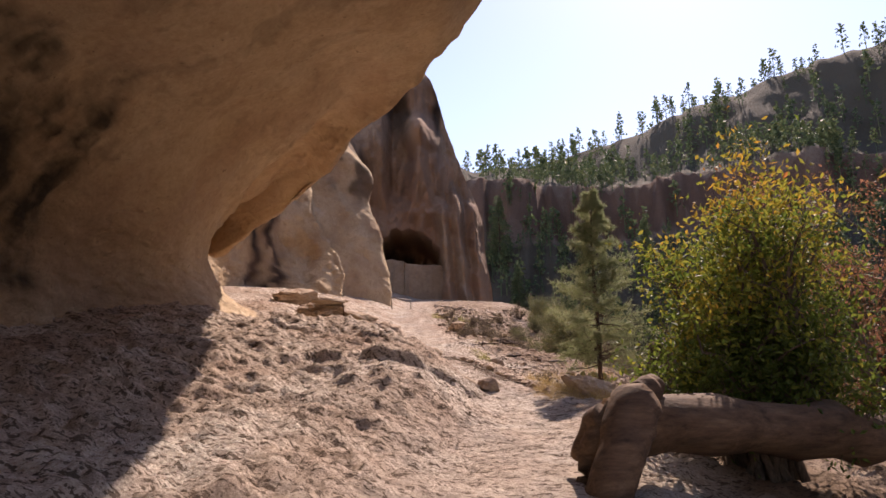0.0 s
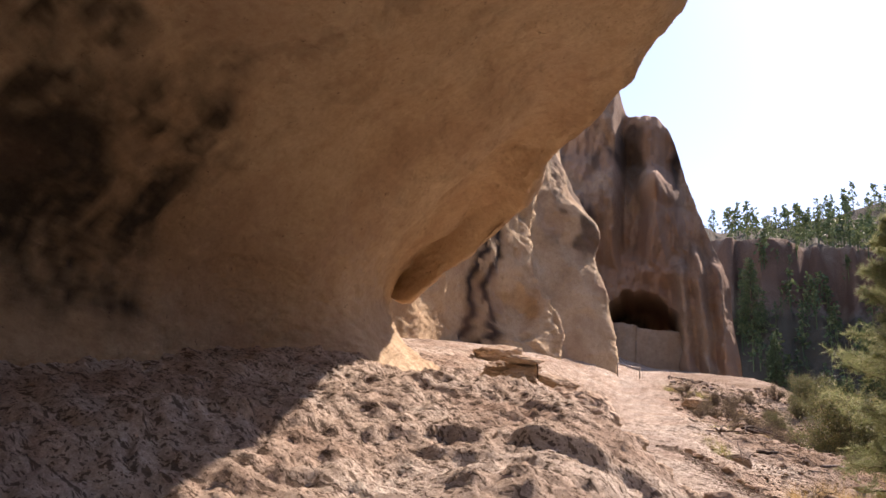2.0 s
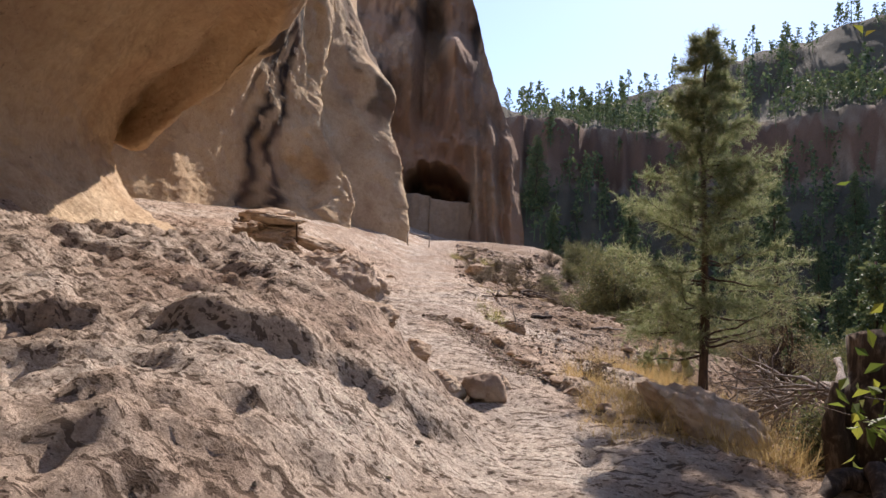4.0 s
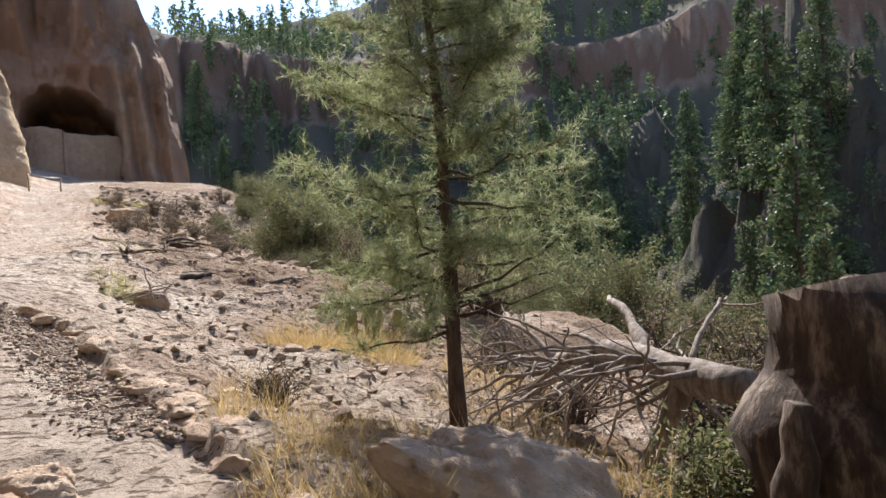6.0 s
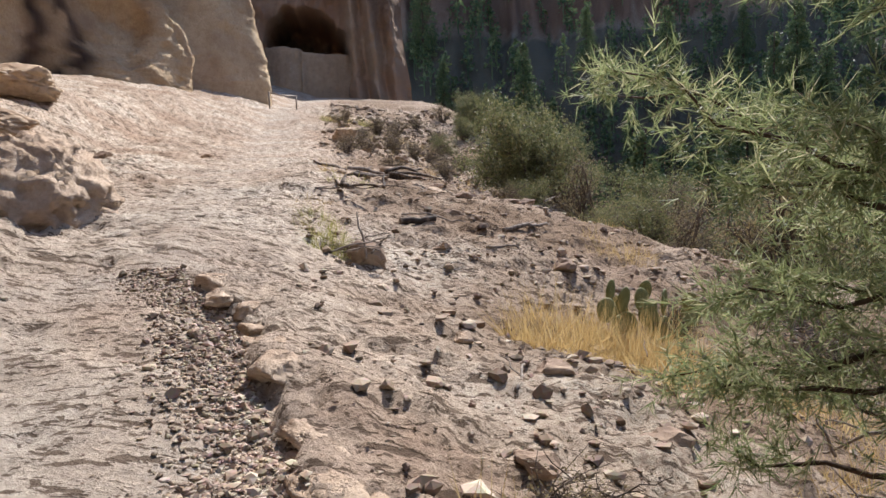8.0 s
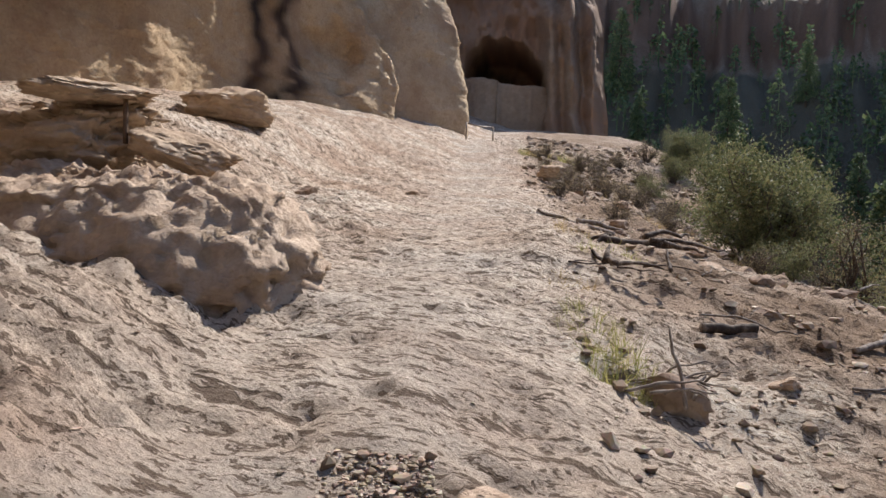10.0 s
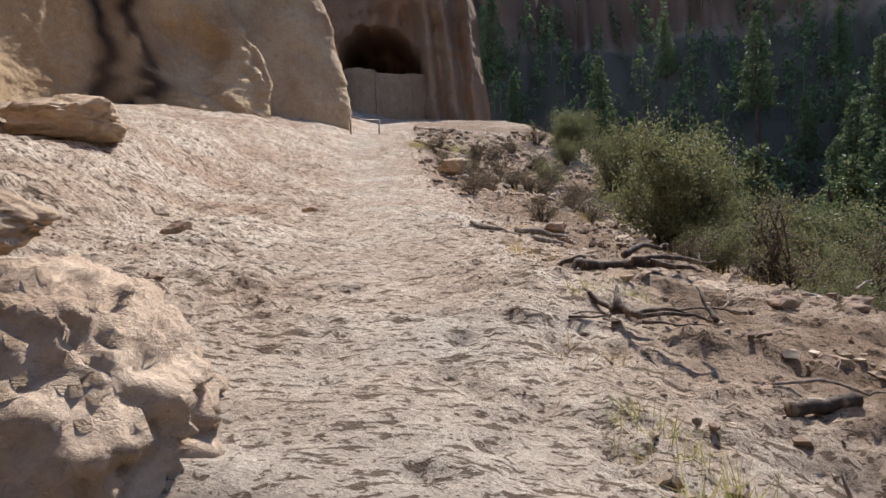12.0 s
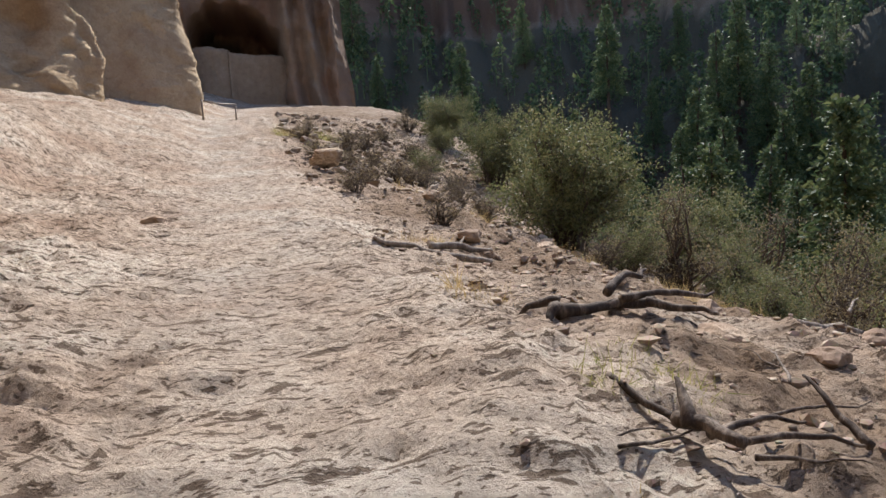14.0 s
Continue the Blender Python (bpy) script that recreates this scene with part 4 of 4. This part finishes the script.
def leafy_shrub(name, x, y, height, wide, n_stems, n_leaves, size, mat, label, seed, wood=TWIG, category="shrub", group="", leaf=True, lobes=9, open_base=0.15):
    """Stems that fork towards uneven lobes, and leaves gathered round their twigs."""
    r = np.random.default_rng(seed)
    z = floor_z(x, y)
    bush = thing(name, x, y, z - 0.04, label, category, group)
    centres = []
    for _ in range(lobes):
        a, rad = r.uniform(0, 6.28), wide * math.sqrt(r.random()) * 0.8
        centres.append((rad * math.cos(a), rad * math.sin(a), height * r.uniform(0.25, 0.95) * (1 - 0.35 * (rad / wide) ** 2)))
    centres = np.array(centres)
    twigs, wood_pieces = [], []
    for k in range(n_stems):
        c = centres[k % lobes] + r.normal(size=3) * wide * 0.10
        c[2] = max(c[2], 0.2 * height)
        root = np.array([r.normal() * wide * 0.10, r.normal() * wide * 0.10, -0.05])
        stem = bent(root, c, 9, 0.08 * height, 0.12, seed + k)
        wood_pieces.append(tube(stem, np.linspace(0.014 * height + 0.004, 0.004, 9), 6))
        for _ in range(9):
            q = stem[r.integers(4, 9)]
            e = q + r.normal(size=3) * np.array([0.26, 0.26, 0.2]) * wide + np.array([0, 0, 0.05 * height])
            if e[2] < open_base * height:
                continue
            tw = bent(q, e, 5, 0, 0.12, seed + 100 + k)
            wood_pieces.append(tube(tw, np.linspace(0.005, 0.002, 5), 4, cap=False))
            twigs.append(tw)
    part("branchwork", *joined(wood_pieces), wood, bush)
    if n_leaves and twigs:
        tw = np.array(twigs)
        pick = r.integers(0, len(tw), n_leaves)
        s = r.uniform(0.25, 1.1, n_leaves)[:, None] * 4
        i = np.clip(np.floor(s).astype(int), 0, 3)
        p = tw[pick, i[:, 0]] + (tw[pick, i[:, 0] + 1] - tw[pick, i[:, 0]]) * (s - i)
        p = p + r.normal(size=p.shape) * size * 1.3
        p[:, 2] = np.maximum(p[:, 2], 0.05)
        p = p[np.hypot(p[:, 0], p[:, 1]) < 1.12 * wide]
        n_leaves = len(p)
        part("foliage", *blades(p, r.normal(size=p.shape) + np.array([0, 0, 0.3]), size * r.uniform(0.6, 1.3, n_leaves), size * 0.5 * r.uniform(0.7, 1.2, n_leaves), 0.1, leaf), mat, bush, smooth=False)
    return bush


leafy_shrub("oak_shrub", 4.55, 8.9, 3.8, 1.7, 84, 22000, 0.10, OAK, "tall scrub oak turning from green to orange beside the log", 11, lobes=15, open_base=0.02)
leafy_shrub("russet_shrub", 7.2, 9.7, 4.3, 1.8, 44, 15000, 0.06, RED_BUSH, "half-bare russet shrub behind the fallen log", 12, lobes=10, open_base=0.02)
leafy_shrub("green_bush", 4.2, 12.3, 0.75, 0.4, 26, 5000, 0.04, SAGE, "low grey-green bush growing by the charred stump", 14, leaf=True, lobes=8)

# shrubs along the drop-off, built once and set out again
bush_a = leafy_shrub("juniper_bush", 7.6, 34.0, 3.5, 2.1, 56, 24000, 0.09, SAGE, "dense olive-green juniper bush on the edge of the slope", 21, lobes=20, group="bushes along the drop-off")
bush_b = leafy_shrub("twiggy_bush", 9.0, 31.6, 2.7, 1.3, 44, 3200, 0.06, DRY_BUSH, "upright grey twiggy bush with few leaves", 22, group="bushes along the drop-off")
bush_c = leafy_shrub("sage_bush", 10.6, 31.8, 1.7, 1.2, 34, 7000, 0.06, SAGE, "rounded olive sage bush on the stony slope", 23, group="bushes along the drop-off")
for k, (src, x, y, s) in enumerate(((bush_c, 8, 27.61, 0.75), (bush_b, 9.68, 27.51, 0.85), (bush_b, 10.72, 29.04, 1.0), (bush_a, 11.6, 41.74, 1.0), (bush_c, 6.72, 29.8, 0.7), (bush_a, 14, 37.92, 1.1), (bush_b, 12.16, 33.05, 1.1),
                                    (bush_a, 10.08, 46.6, 0.9), (bush_c, 11.68, 26.94, 1.2), (bush_a, 15.2, 31.71, 1.2), (bush_c, 7.36, 24.27, 0.7), (bush_b, 7.92, 20.83, 0.8), (bush_a, 13.6, 24.07, 1.0), (bush_c, 8.71, 16.9, 0.6),
                                    (bush_b, 7.64, 14.5, 0.6), (bush_a, 12.4, 19.78, 0.5), (bush_c, 9.54, 13.9, 0.7), (bush_a, 13.2, 48.1, 0.9), (bush_c, 6.64, 45.6, 0.7), (bush_c, 8.72, 51.1, 0.8), (bush_b, 5.98, 13.9, 0.6), (bush_a, 10, 54.6, 0.8))):
    ob = copy_thing(src, pose(x, y, floor_z(x, y) - 0.08, 0, 0, 67 * k))
    ob.scale = (s, s, s * (0.9 + 0.05 * (k % 4)))


def grass_clump(name, x, y, height, wide, n, mat, label, seed, group="grass clumps"):
    r = np.random.default_rng(seed)
    a, rad = r.uniform(0, 6.28, n), wide * np.sqrt(r.random(n))
    xs, ys = rad * np.cos(a), rad * np.sin(a)
    base = ground_height(x + xs, y + ys)[0]
    z0 = floor_z(x, y)
    roots = np.stack([xs, ys, base - z0 - 0.02], -1)
    lean = np.stack([np.cos(a) * rad / wide * 0.5, np.sin(a) * rad / wide * 0.5, np.ones(n)], -1) + 0.75 * r.normal(size=(n, 3))
    lean[:, 2] = np.abs(lean[:, 2]) + 0.2
    v, f = blades(roots, lean, 0.85 * height * (0.2 + 0.9 * r.random(n) ** 1.4) * (0.75 + 0.6 * vnoise(xs * 4 + seed, ys * 4, 0, 9)), 0.006, 0.55)
    ob = part(name, v, f, mat, smooth=False)
    ob.location = (x, y, z0)
    return tagged(ob, label, "grass", group)


GOLD = "golden dry bunchgrass growing from a crack in the rock"
for k, (x, y, h, w, n, g) in enumerate((
    (4.07, 17.8, 0.75, 0.62, 2600, 0), (4.48, 17.4, 0.6, 0.5, 1600, 0), (3.57, 17.4, 0.5, 0.4, 1300, 0), (4.15, 16.8, 0.4, 0.4, 900, 0),
    (2.74, 13, 0.4, 0.5, 1500, 0), (3.15, 12.6, 0.5, 0.5, 1800, 0), (3.57, 12.9, 0.5, 0.45, 1500, 0), (2.99, 13.6, 0.35, 0.5, 1300, 0), (4.07, 13, 0.45, 0.5, 1500, 0), (2.49, 12.3, 0.3, 0.35, 700, 0), (3.49, 12, 0.5, 0.4, 1100, 0),
    (2.45, 14.2, 0.35, 0.3, 500, 0), (1.87, 19.05, 0.3, 0.28, 600, 1), (1.88, 23.31, 0.3, 0.3, 420, 0), (2.08, 21.5, 0.3, 0.35, 500, 1), (1.52, 20.45, 0.2, 0.3, 260, 0),
    (1.68, 19.59, 0.25, 0.25, 300, 1), (2.16, 26.56, 0.35, 0.4, 500, 0), (5.52, 26.56, 0.5, 0.5, 700, 0), (6.08, 25.79, 0.5, 0.5, 700, 0), (7.44, 28.66, 0.6, 0.6, 800, 0), (5.04, 28.28, 0.4, 0.45, 600, 0),
    (7.04, 34.77, 0.6, 0.7, 800, 0), (6.4, 37.06, 0.6, 0.7, 800, 0), (4, 35.06, 0.5, 0.6, 600, 0), (2.4, 42.7, 0.6, 0.7, 600, 1), (4.64, 42.22, 0.5, 0.6, 500, 0),
    (1.6, 47.7, 0.9, 0.7, 900, 0), (2.88, 48.7, 1.0, 0.9, 1100, 1), (1.12, 47.3, 0.7, 0.5, 600, 1), (5.28, 46.3, 0.6, 0.8, 600, 0), (4.08, 30.76, 0.4, 0.5, 500, 0), (4.65, 15.1, 0.4, 0.6, 900, 0), (5.39, 16.3, 0.5, 0.6, 900, 0), (5.15, 11.9, 0.5, 0.6, 900, 0), (5.52, 20.73, 0.4, 0.5, 500, 0), (6.24, 22.74, 0.4, 0.5, 500, 0))):
    grass_clump("grass_clump", x, y, h, w, n, (STRAW, GREENGRASS)[g], (GOLD, "yellow-green bunchgrass tuft on the stony slope")[g], 200 + k)

small = leafy_shrub("dry_shrub", 2, 31.71, 0.55, 0.45, 26, 900, 0.03, DRY_BUSH, "small dry brown shrub on the stony slope", 31, group="small dry shrubs")
for k, (x, y, s) in enumerate(((2.56, 34.1, 1.2), (3.68, 36.49, 1.3), (4.64, 39.35, 1.5), (1.92, 39.83, 1.2), (5.6, 41.74, 1.6), (3.36, 44.61, 1.7), (1.76, 44.9, 1.5), (4.48, 47.6, 1.7), (6.8, 48.6, 1.8), (4.88, 32.48, 1.1), (3.12, 29.33, 0.9), (6.08, 29.42, 1.1),
                               (3.84, 41.46, 1.5), (2.4, 36.97, 1.2), (5.28, 36.11, 1.3), (7.2, 43.17, 1.7), (5.92, 51.1, 1.8), (8, 55.1, 2.0), (2.74, 14.6, 0.6), (4.98, 18.2, 0.9), (5.31, 14.9, 1.1), (6.22, 17.7, 1.2))):
    ob = copy_thing(small, pose(x, y, floor_z(x, y) - 0.03, 0, 0, 51 * k))
    ob.scale = (s, s, s)


def prickly_pear(x, y, seed, label):
    r = np.random.default_rng(seed)
    z = floor_z(x, y)
    plant = thing("prickly_pear", x, y, z, label, "cactus", "cacti")
    v0, f0 = BALLS[3]
    stack = [((0, 0, 0.08), r.uniform(0, 180), 0.0)]
    for k in range(9):
        a, h = r.uniform(0, 6.28), 0.05 + 0.14 * (k // 3)
        c = (0.17 * math.cos(a) * (0.4 + k / 6), 0.17 * math.sin(a) * (0.4 + k / 6), 0.1 + h)
        ob = part("pad", v0 * np.array([0.085, 0.018, 0.11]) * r.uniform(0.8, 1.15), f0, CACTUS, plant)
        ob.matrix_local = pose(*c, r.uniform(-20, 20), r.uniform(-25, 25), r.uniform(-60, 60))


prickly_pear(4.52, 18.15, 3, "prickly pear with flat green pads behind the dry grass")
prickly_pear(4.86, 18.05, 4, "prickly pear with flat green pads behind the dry grass")

# ---- fallen wood ----
def dead_wood(name, x, y, label, category, limbs, mat, group=""):
    """Limbs: name, points from the foot of the thing, thick end, thin end, sides."""
    z = floor_z(x, y)
    ob, last = thing(name, x, y, z, label, category, group), None
    for k, (kind, p0, p1, r0, r1, sag) in enumerate(limbs):
        line = bent(p0, p1, 12, sag, 0.05, 300 + k + int(10 * x))
        v, f = tube(line, np.linspace(r0, r1, 12), 14 if r0 > 0.1 else 8, k, 0.22 if r0 > 0.05 else 0.2)
        made = part(kind, v, f, mat, last if kind in ("twig", "knot") and last else ob)
        last = last if kind in ("twig", "knot") else made
    return ob


dead_wood("fallen_log", 1.78, 6.45, "thick smooth weathered fallen log with forked roots by the path", "log", (
    ("bole", (0.25, 0.15, 0.52), (6.2, 2.6, -0.05), 0.31, 0.25, 0.12), ("root", (0.45, 0.2, 0.72), (-0.1, -0.35, -0.25), 0.26, 0.20, 0.12), ("root", (0.3, 0.2, 0.66), (-0.22, 0.1, -0.2), 0.19, 0.13, 0.14),
    ("root", (0.1, 0.15, 0.6), (-0.12, 0.5, 0.2), 0.15, 0.08, 0.1), ("knot", (0.55, 0.3, 0.78), (0.75, 0.42, 0.95), 0.2, 0.1, 0.0)), WEATHERED)
dead_wood("charred_stump", 4.2, 11.75, "broken stump, charred black inside with an orange-brown face", "stump", (
    ("bole", (0, 0, -0.2), (0.12, 0.05, 1.15), 0.36, 0.24, 0.0), ("splinter", (-0.2, -0.05, -0.1), (-0.3, -0.12, 0.8), 0.17, 0.05, 0.0), ("splinter", (0.22, 0.1, -0.1), (0.3, 0.1, 1.25), 0.2, 0.05, 0.0),
    ("root", (-0.15, -0.2, 0.1), (-0.75, -0.5, -0.02), 0.1, 0.04, 0.1), ("root", (-0.1, -0.25, 0.15), (-0.45, -0.8, 0.0), 0.09, 0.03, 0.12)), CHARRED)
limbs = [("bole", (0, 0, 0.72), (0.15, 2.3, 0.5), 0.12, 0.05, 0.12), ("limb", (0.05, 0.8, 0.75), (0.75, 2.0, 1.2), 0.07, 0.02, 0.05), ("prop_limb", (0.02, 0.5, 0.75), (-0.25, 0.75, -0.2), 0.09, 0.04, 0.0),
         ("bole", (0.1, -0.1, 0.68), (1.6, -0.8, 0.6), 0.075, 0.065, 0.05)]
for k in range(40):
    t = rng.uniform(0.1, 1.0)
    p0 = (0.15 * t + 0.02, 2.3 * t, 0.75 - 0.2 * t + 0.10)
    a, ln = rng.uniform(0.3, 3.3), rng.uniform(0.5, 1.5)
    p1 = (p0[0] + ln * math.cos(a) * 0.8 - 0.15, p0[1] + ln * math.sin(a) * 0.8, max(0.02, p0[2] + ln * rng.uniform(-0.6, 0.35)))
    limbs.append(("limb", p0, p1, rng.uniform(0.014, 0.035), 0.005, rng.uniform(-0.1, 0.15)))
    for _ in range(2):
        s = rng.uniform(0.4, 0.9)
        q0 = tuple(p0[c] + (p1[c] - p0[c]) * s for c in range(3))
        q1 = tuple(q0[c] + rng.normal() * 0.28 for c in range(3))
        limbs.append(("twig", q0, (q1[0], q1[1], max(0.02, q1[2])), 0.010, 0.003, 0.0))
dead_wood("fallen_dead_tree", 4.95, 12.7, "fallen bleached dead tree with a tangle of bare branches", "dead tree", limbs, GREY_WOOD)
dead_wood("dead_log", 2.5, 22.75, "dark split dead log with two pale limbs on the slope", "log", (
    ("bole", (-0.35, -0.08, 0.10), (0.45, 0.1, 0.08), 0.054, 0.03, 0.02), ("limb", (0.1, 0.1, 0.16), (0.75, 0.65, 0.22), 0.036, 0.012, 0.03), ("limb", (0.15, 0.0, 0.12), (1.05, 0.25, 0.08), 0.032, 0.012, 0.02),
    ("root", (-0.35, -0.05, 0.12), (-0.5, -0.25, 0.02), 0.05, 0.012, 0.05), ("root", (-0.3, 0.0, 0.15), (-0.55, 0.15, 0.05), 0.036, 0.012, 0.05), ("limb", (0.3, -0.05, 0.1), (0.7, -0.3, 0.02), 0.036, 0.012, 0.0)), CHARRED)
dead_wood("root_tangle", 1.95, 20.95, "twisted charred roots with bleached tips on the slope", "dead wood", (
    ("root", (-0.102, 0.51, 0.17), (0, 0.136, 0.068), 0.02, 0.019, 0.0), ("bole", (0, 0.136, 0.068), (0.068, -0.17, 0.054), 0.037, 0.026, 0.02), ("root", (0, 0.034, 0.068), (0.054, 0.204, 0.224), 0.032, 0.007, 0.02),
    ("root", (0.068, -0.136, 0.048), (0.51, -0.306, 0.034), 0.017, 0.007, 0.03), ("root", (0.51, -0.306, 0.027), (0.544, 0.034, 0.204), 0.023, 0.006, 0.0), ("root", (0.034, -0.034, 0.054), (0.476, 0, 0.041), 0.02, 0.006, 0.02),
    ("twig", (-0.34, 0, 0.054), (0.204, 0.034, 0.068), 0.009, 0.003, 0.0), ("twig", (-0.408, 0.102, 0.034), (0.068, 0.068, 0.082), 0.007, 0.002, 0.0), ("twig", (0.34, 0.068, 0.034), (0.952, 0.102, 0.034), 0.009, 0.003, 0.02), ("twig", (0.068, -0.238, 0.034), (0.408, -0.408, 0.02), 0.012, 0.003, 0.0)), CHARRED)
dead_wood("caught_sticks", 2.03, 18.92, "bundle of bleached sticks caught against a block", "dead wood", tuple(
    ("stick", (-0.3 + 0.05 * k, 0.18 * math.sin(k * 2.3), 0.03 + 0.02 * (k % 3)), (0.28 + 0.04 * (k % 4), 0.2 * math.cos(k * 1.9), 0.06 + 0.05 * (k % 4)), 0.011, 0.004, 0.03) for k in range(12)) + (("stick", (0.15, -0.2, 0.0), (0.08, 0.0, 0.42), 0.014, 0.006, 0.0),), GREY_WOOD)
dead_wood("dead_log", 2.8, 20.11, "short dark rotten log lying on bedrock", "log", (("bole", (-0.2, 0, 0.05), (0.22, 0.06, 0.06), 0.055, 0.045, 0.0),), CHARRED)
for k, (x, y, a, ln, r0) in enumerate(((3.92, 20.54, 40, 1.1, 0.035), (4.32, 19.78, 150, 0.8, 0.02), (3.52, 19.68, 20, 0.7, 0.015), (4.64, 23.41, 10, 1.4, 0.045), (2.56, 25.22, 170, 1.2, 0.05), (2, 25.6, 20, 0.8, 0.05), (4.16, 25.32, 35, 0.9, 0.02), (5.36, 24.27, 140, 1.0, 0.02), (2.96, 21.59, 60, 0.5, 0.012), (3.73, 16.6, 20, 0.6, 0.012), (2.9, 15.9, 70, 0.5, 0.015), (2.64, 20.35, 5, 0.8, 0.012), (3.68, 23.12, 100, 0.6, 0.012))):
    e = (ln * math.cos(radians(a)), ln * math.sin(radians(a)))
    dead_wood("fallen_branch", x, y, "thin dry fallen branch on the rocky slope", "branch", (("limb", (0, 0, r0), (e[0], e[1], floor_z(x + e[0], y + e[1]) - floor_z(x, y) + r0), r0, r0 * 0.4, 0.02), ("twig", (e[0] * 0.5, e[1] * 0.5, 0.03), (e[0] * 0.8 - 0.1, e[1] * 0.8 + 0.15, 0.1), r0 * 0.4, r0 * 0.2, 0.0)), GREY_WOOD, "fallen branches")


# ---- conifers of the canyon ----
def conifer(name, x, y, height, wide, tiers, per, seed, label, bare=0.12, group="canyon conifers", clump=1.0):
    r = np.random.default_rng(seed)
    z = floor_z(x, y)
    tree = thing(name, x, y, z - 0.3, label, "tree", group)
    part("trunk", *tube(bent((0, 0, -0.4), (0.02 * height, 0, height), 9, 0, 0.012, seed), np.linspace(0.017 * height, 0.004 * height, 9), 8), BARK, tree)
    roots, ways, ln = [], [], []
    for k in range(tiers):
        f = (k + r.uniform(-0.4, 0.4)) / tiers
        h = height * (bare + (1 - bare) * max(f, 0))
        reach = wide * (1 - max(f, 0)) ** 0.75 * r.uniform(0.55, 1.1) + 0.02 * height
        for _ in range(r.integers(4, 7)):
            a = r.uniform(0, 6.28)
            n = max(int(per * reach / wide) + 4, 4)
            s = r.uniform(0.15, 1.0, n)
            p = np.stack([np.cos(a) * reach * s, np.sin(a) * reach * s, h + reach * (0.18 * s - 0.35 * s**2)], -1) + r.normal(size=(n, 3)) * 0.055 * wide
            roots.append(p)
            ways.append(np.stack([np.full(n, math.cos(a)), np.full(n, math.sin(a)), np.full(n, 0.1)], -1) + 0.8 * r.normal(size=(n, 3)))
            ln.append(np.full(n, 0.021 * height * clump) * r.uniform(0.6, 1.3, n))
    roots, ways, ln = np.concatenate(roots), np.concatenate(ways), np.concatenate(ln)
    part("crown", *blades(roots, ways, ln, ln * 0.55, 0.15, True), FAR_NEEDLES, tree, smooth=False)
    return tree


fir = conifer("fir_tree", 27.0, 58.0, 15.0, 3.0, 50, 44, 61, "tall dark green fir rising from the canyon floor")
pinyon = conifer("pinyon_tree", 22.0, 45.0, 8.0, 2.6, 34, 46, 62, "broad dark green pinyon pine below the slope", bare=0.05)
tall = conifer("ponderosa_tree", 34.0, 70.0, 18.0, 2.6, 40, 40, 63, "tall ponderosa pine with a thin crown", bare=0.3)
count, tries = 0, 0
while count < 150 and tries < 6000:
    tries += 1
    az, dist = radians(rng.uniform(4, 78)), 20 + 120 * rng.random() ** 0.8
    x, y = dist * math.sin(az), dist * math.cos(az)
    if x < 20 and y < 62 or x < 15:
        continue
    src, hgt = ((fir, 15.0), (pinyon, 8.0), (tall, 18.0))[int(rng.integers(0, 3))]
    s = rng.uniform(0.55, 1.1) * (0.75 if dist < 40 else 1.0)
    ob = copy_thing(src, pose(x, y, floor_z(x, y) - 0.4, 0, 0, rng.uniform(0, 360)))
    ob.scale = (s, s, s)
    count += 1


def far_wood(name, spots, label, low, high, n=46, leaf=1.0):
    """Distant trees, too many to count, as one mesh of leafy clumps on stems."""
    vs, fs, base = [], [], 0
    for x, y, z in spots:
        h = rng.uniform(low, high)
        f = rng.random(n) ** 0.8
        a, s = rng.uniform(0, 6.28, n), np.sqrt(rng.random(n))
        rad = 0.26 * h * (1.05 - f) * s
        p = np.stack([x + rad * np.cos(a), y + rad * np.sin(a), z + h * (0.18 + 0.82 * f)], -1)
        v, fc = blades(p, rng.normal(size=(n, 3)), leaf * h * 0.13 * rng.uniform(0.6, 1.2, n), leaf * h * 0.085, 0.1, True)
        tv, tf = tube([(x, y, z - 0.8), (x, y, z + h * 0.9)], [0.018 * h, 0.006 * h], 4, cap=False)
        for vv, ff in ((v, fc), (tv, tf)):
            vs.append(vv)
            fs += [[q + base for q in g] for g in ff]
            base += len(vv)
    ob = part(name, np.concatenate(vs), fs, FAR_NEEDLES, smooth=False)
    return tagged(ob, label, "trees", kind="stuff")


def wood_spots(n, r0, r1, seed):
    r = np.random.default_rng(seed)
    az, d = np.radians(r.uniform(2, 75, n)), r.uniform(r0, r1, n)
    x, y = d * np.sin(az), d * np.cos(az)
    ok = (x > 13) & ((vnoise(x / 14, y / 14, 0, 3) > -0.25) | (r.random(n) < 0.25))
    x, y = x[ok], y[ok]
    return np.stack([x, y, ground_height(x, y)[0]], -1)


far_wood("rim_woods", wood_spots(700, 175, 250, 3), "pines and scrub along the sunlit canyon rim", 4, 10)
far_wood("slope_woods", wood_spots(2300, 90, 172, 4), "dark scrub and conifers on the shaded canyon wall", 2.5, 8)
far_wood("floor_woods", wood_spots(420, 46, 95, 5), "scrub oak and young conifers on the canyon floor", 1.5, 5, 150, 0.5)
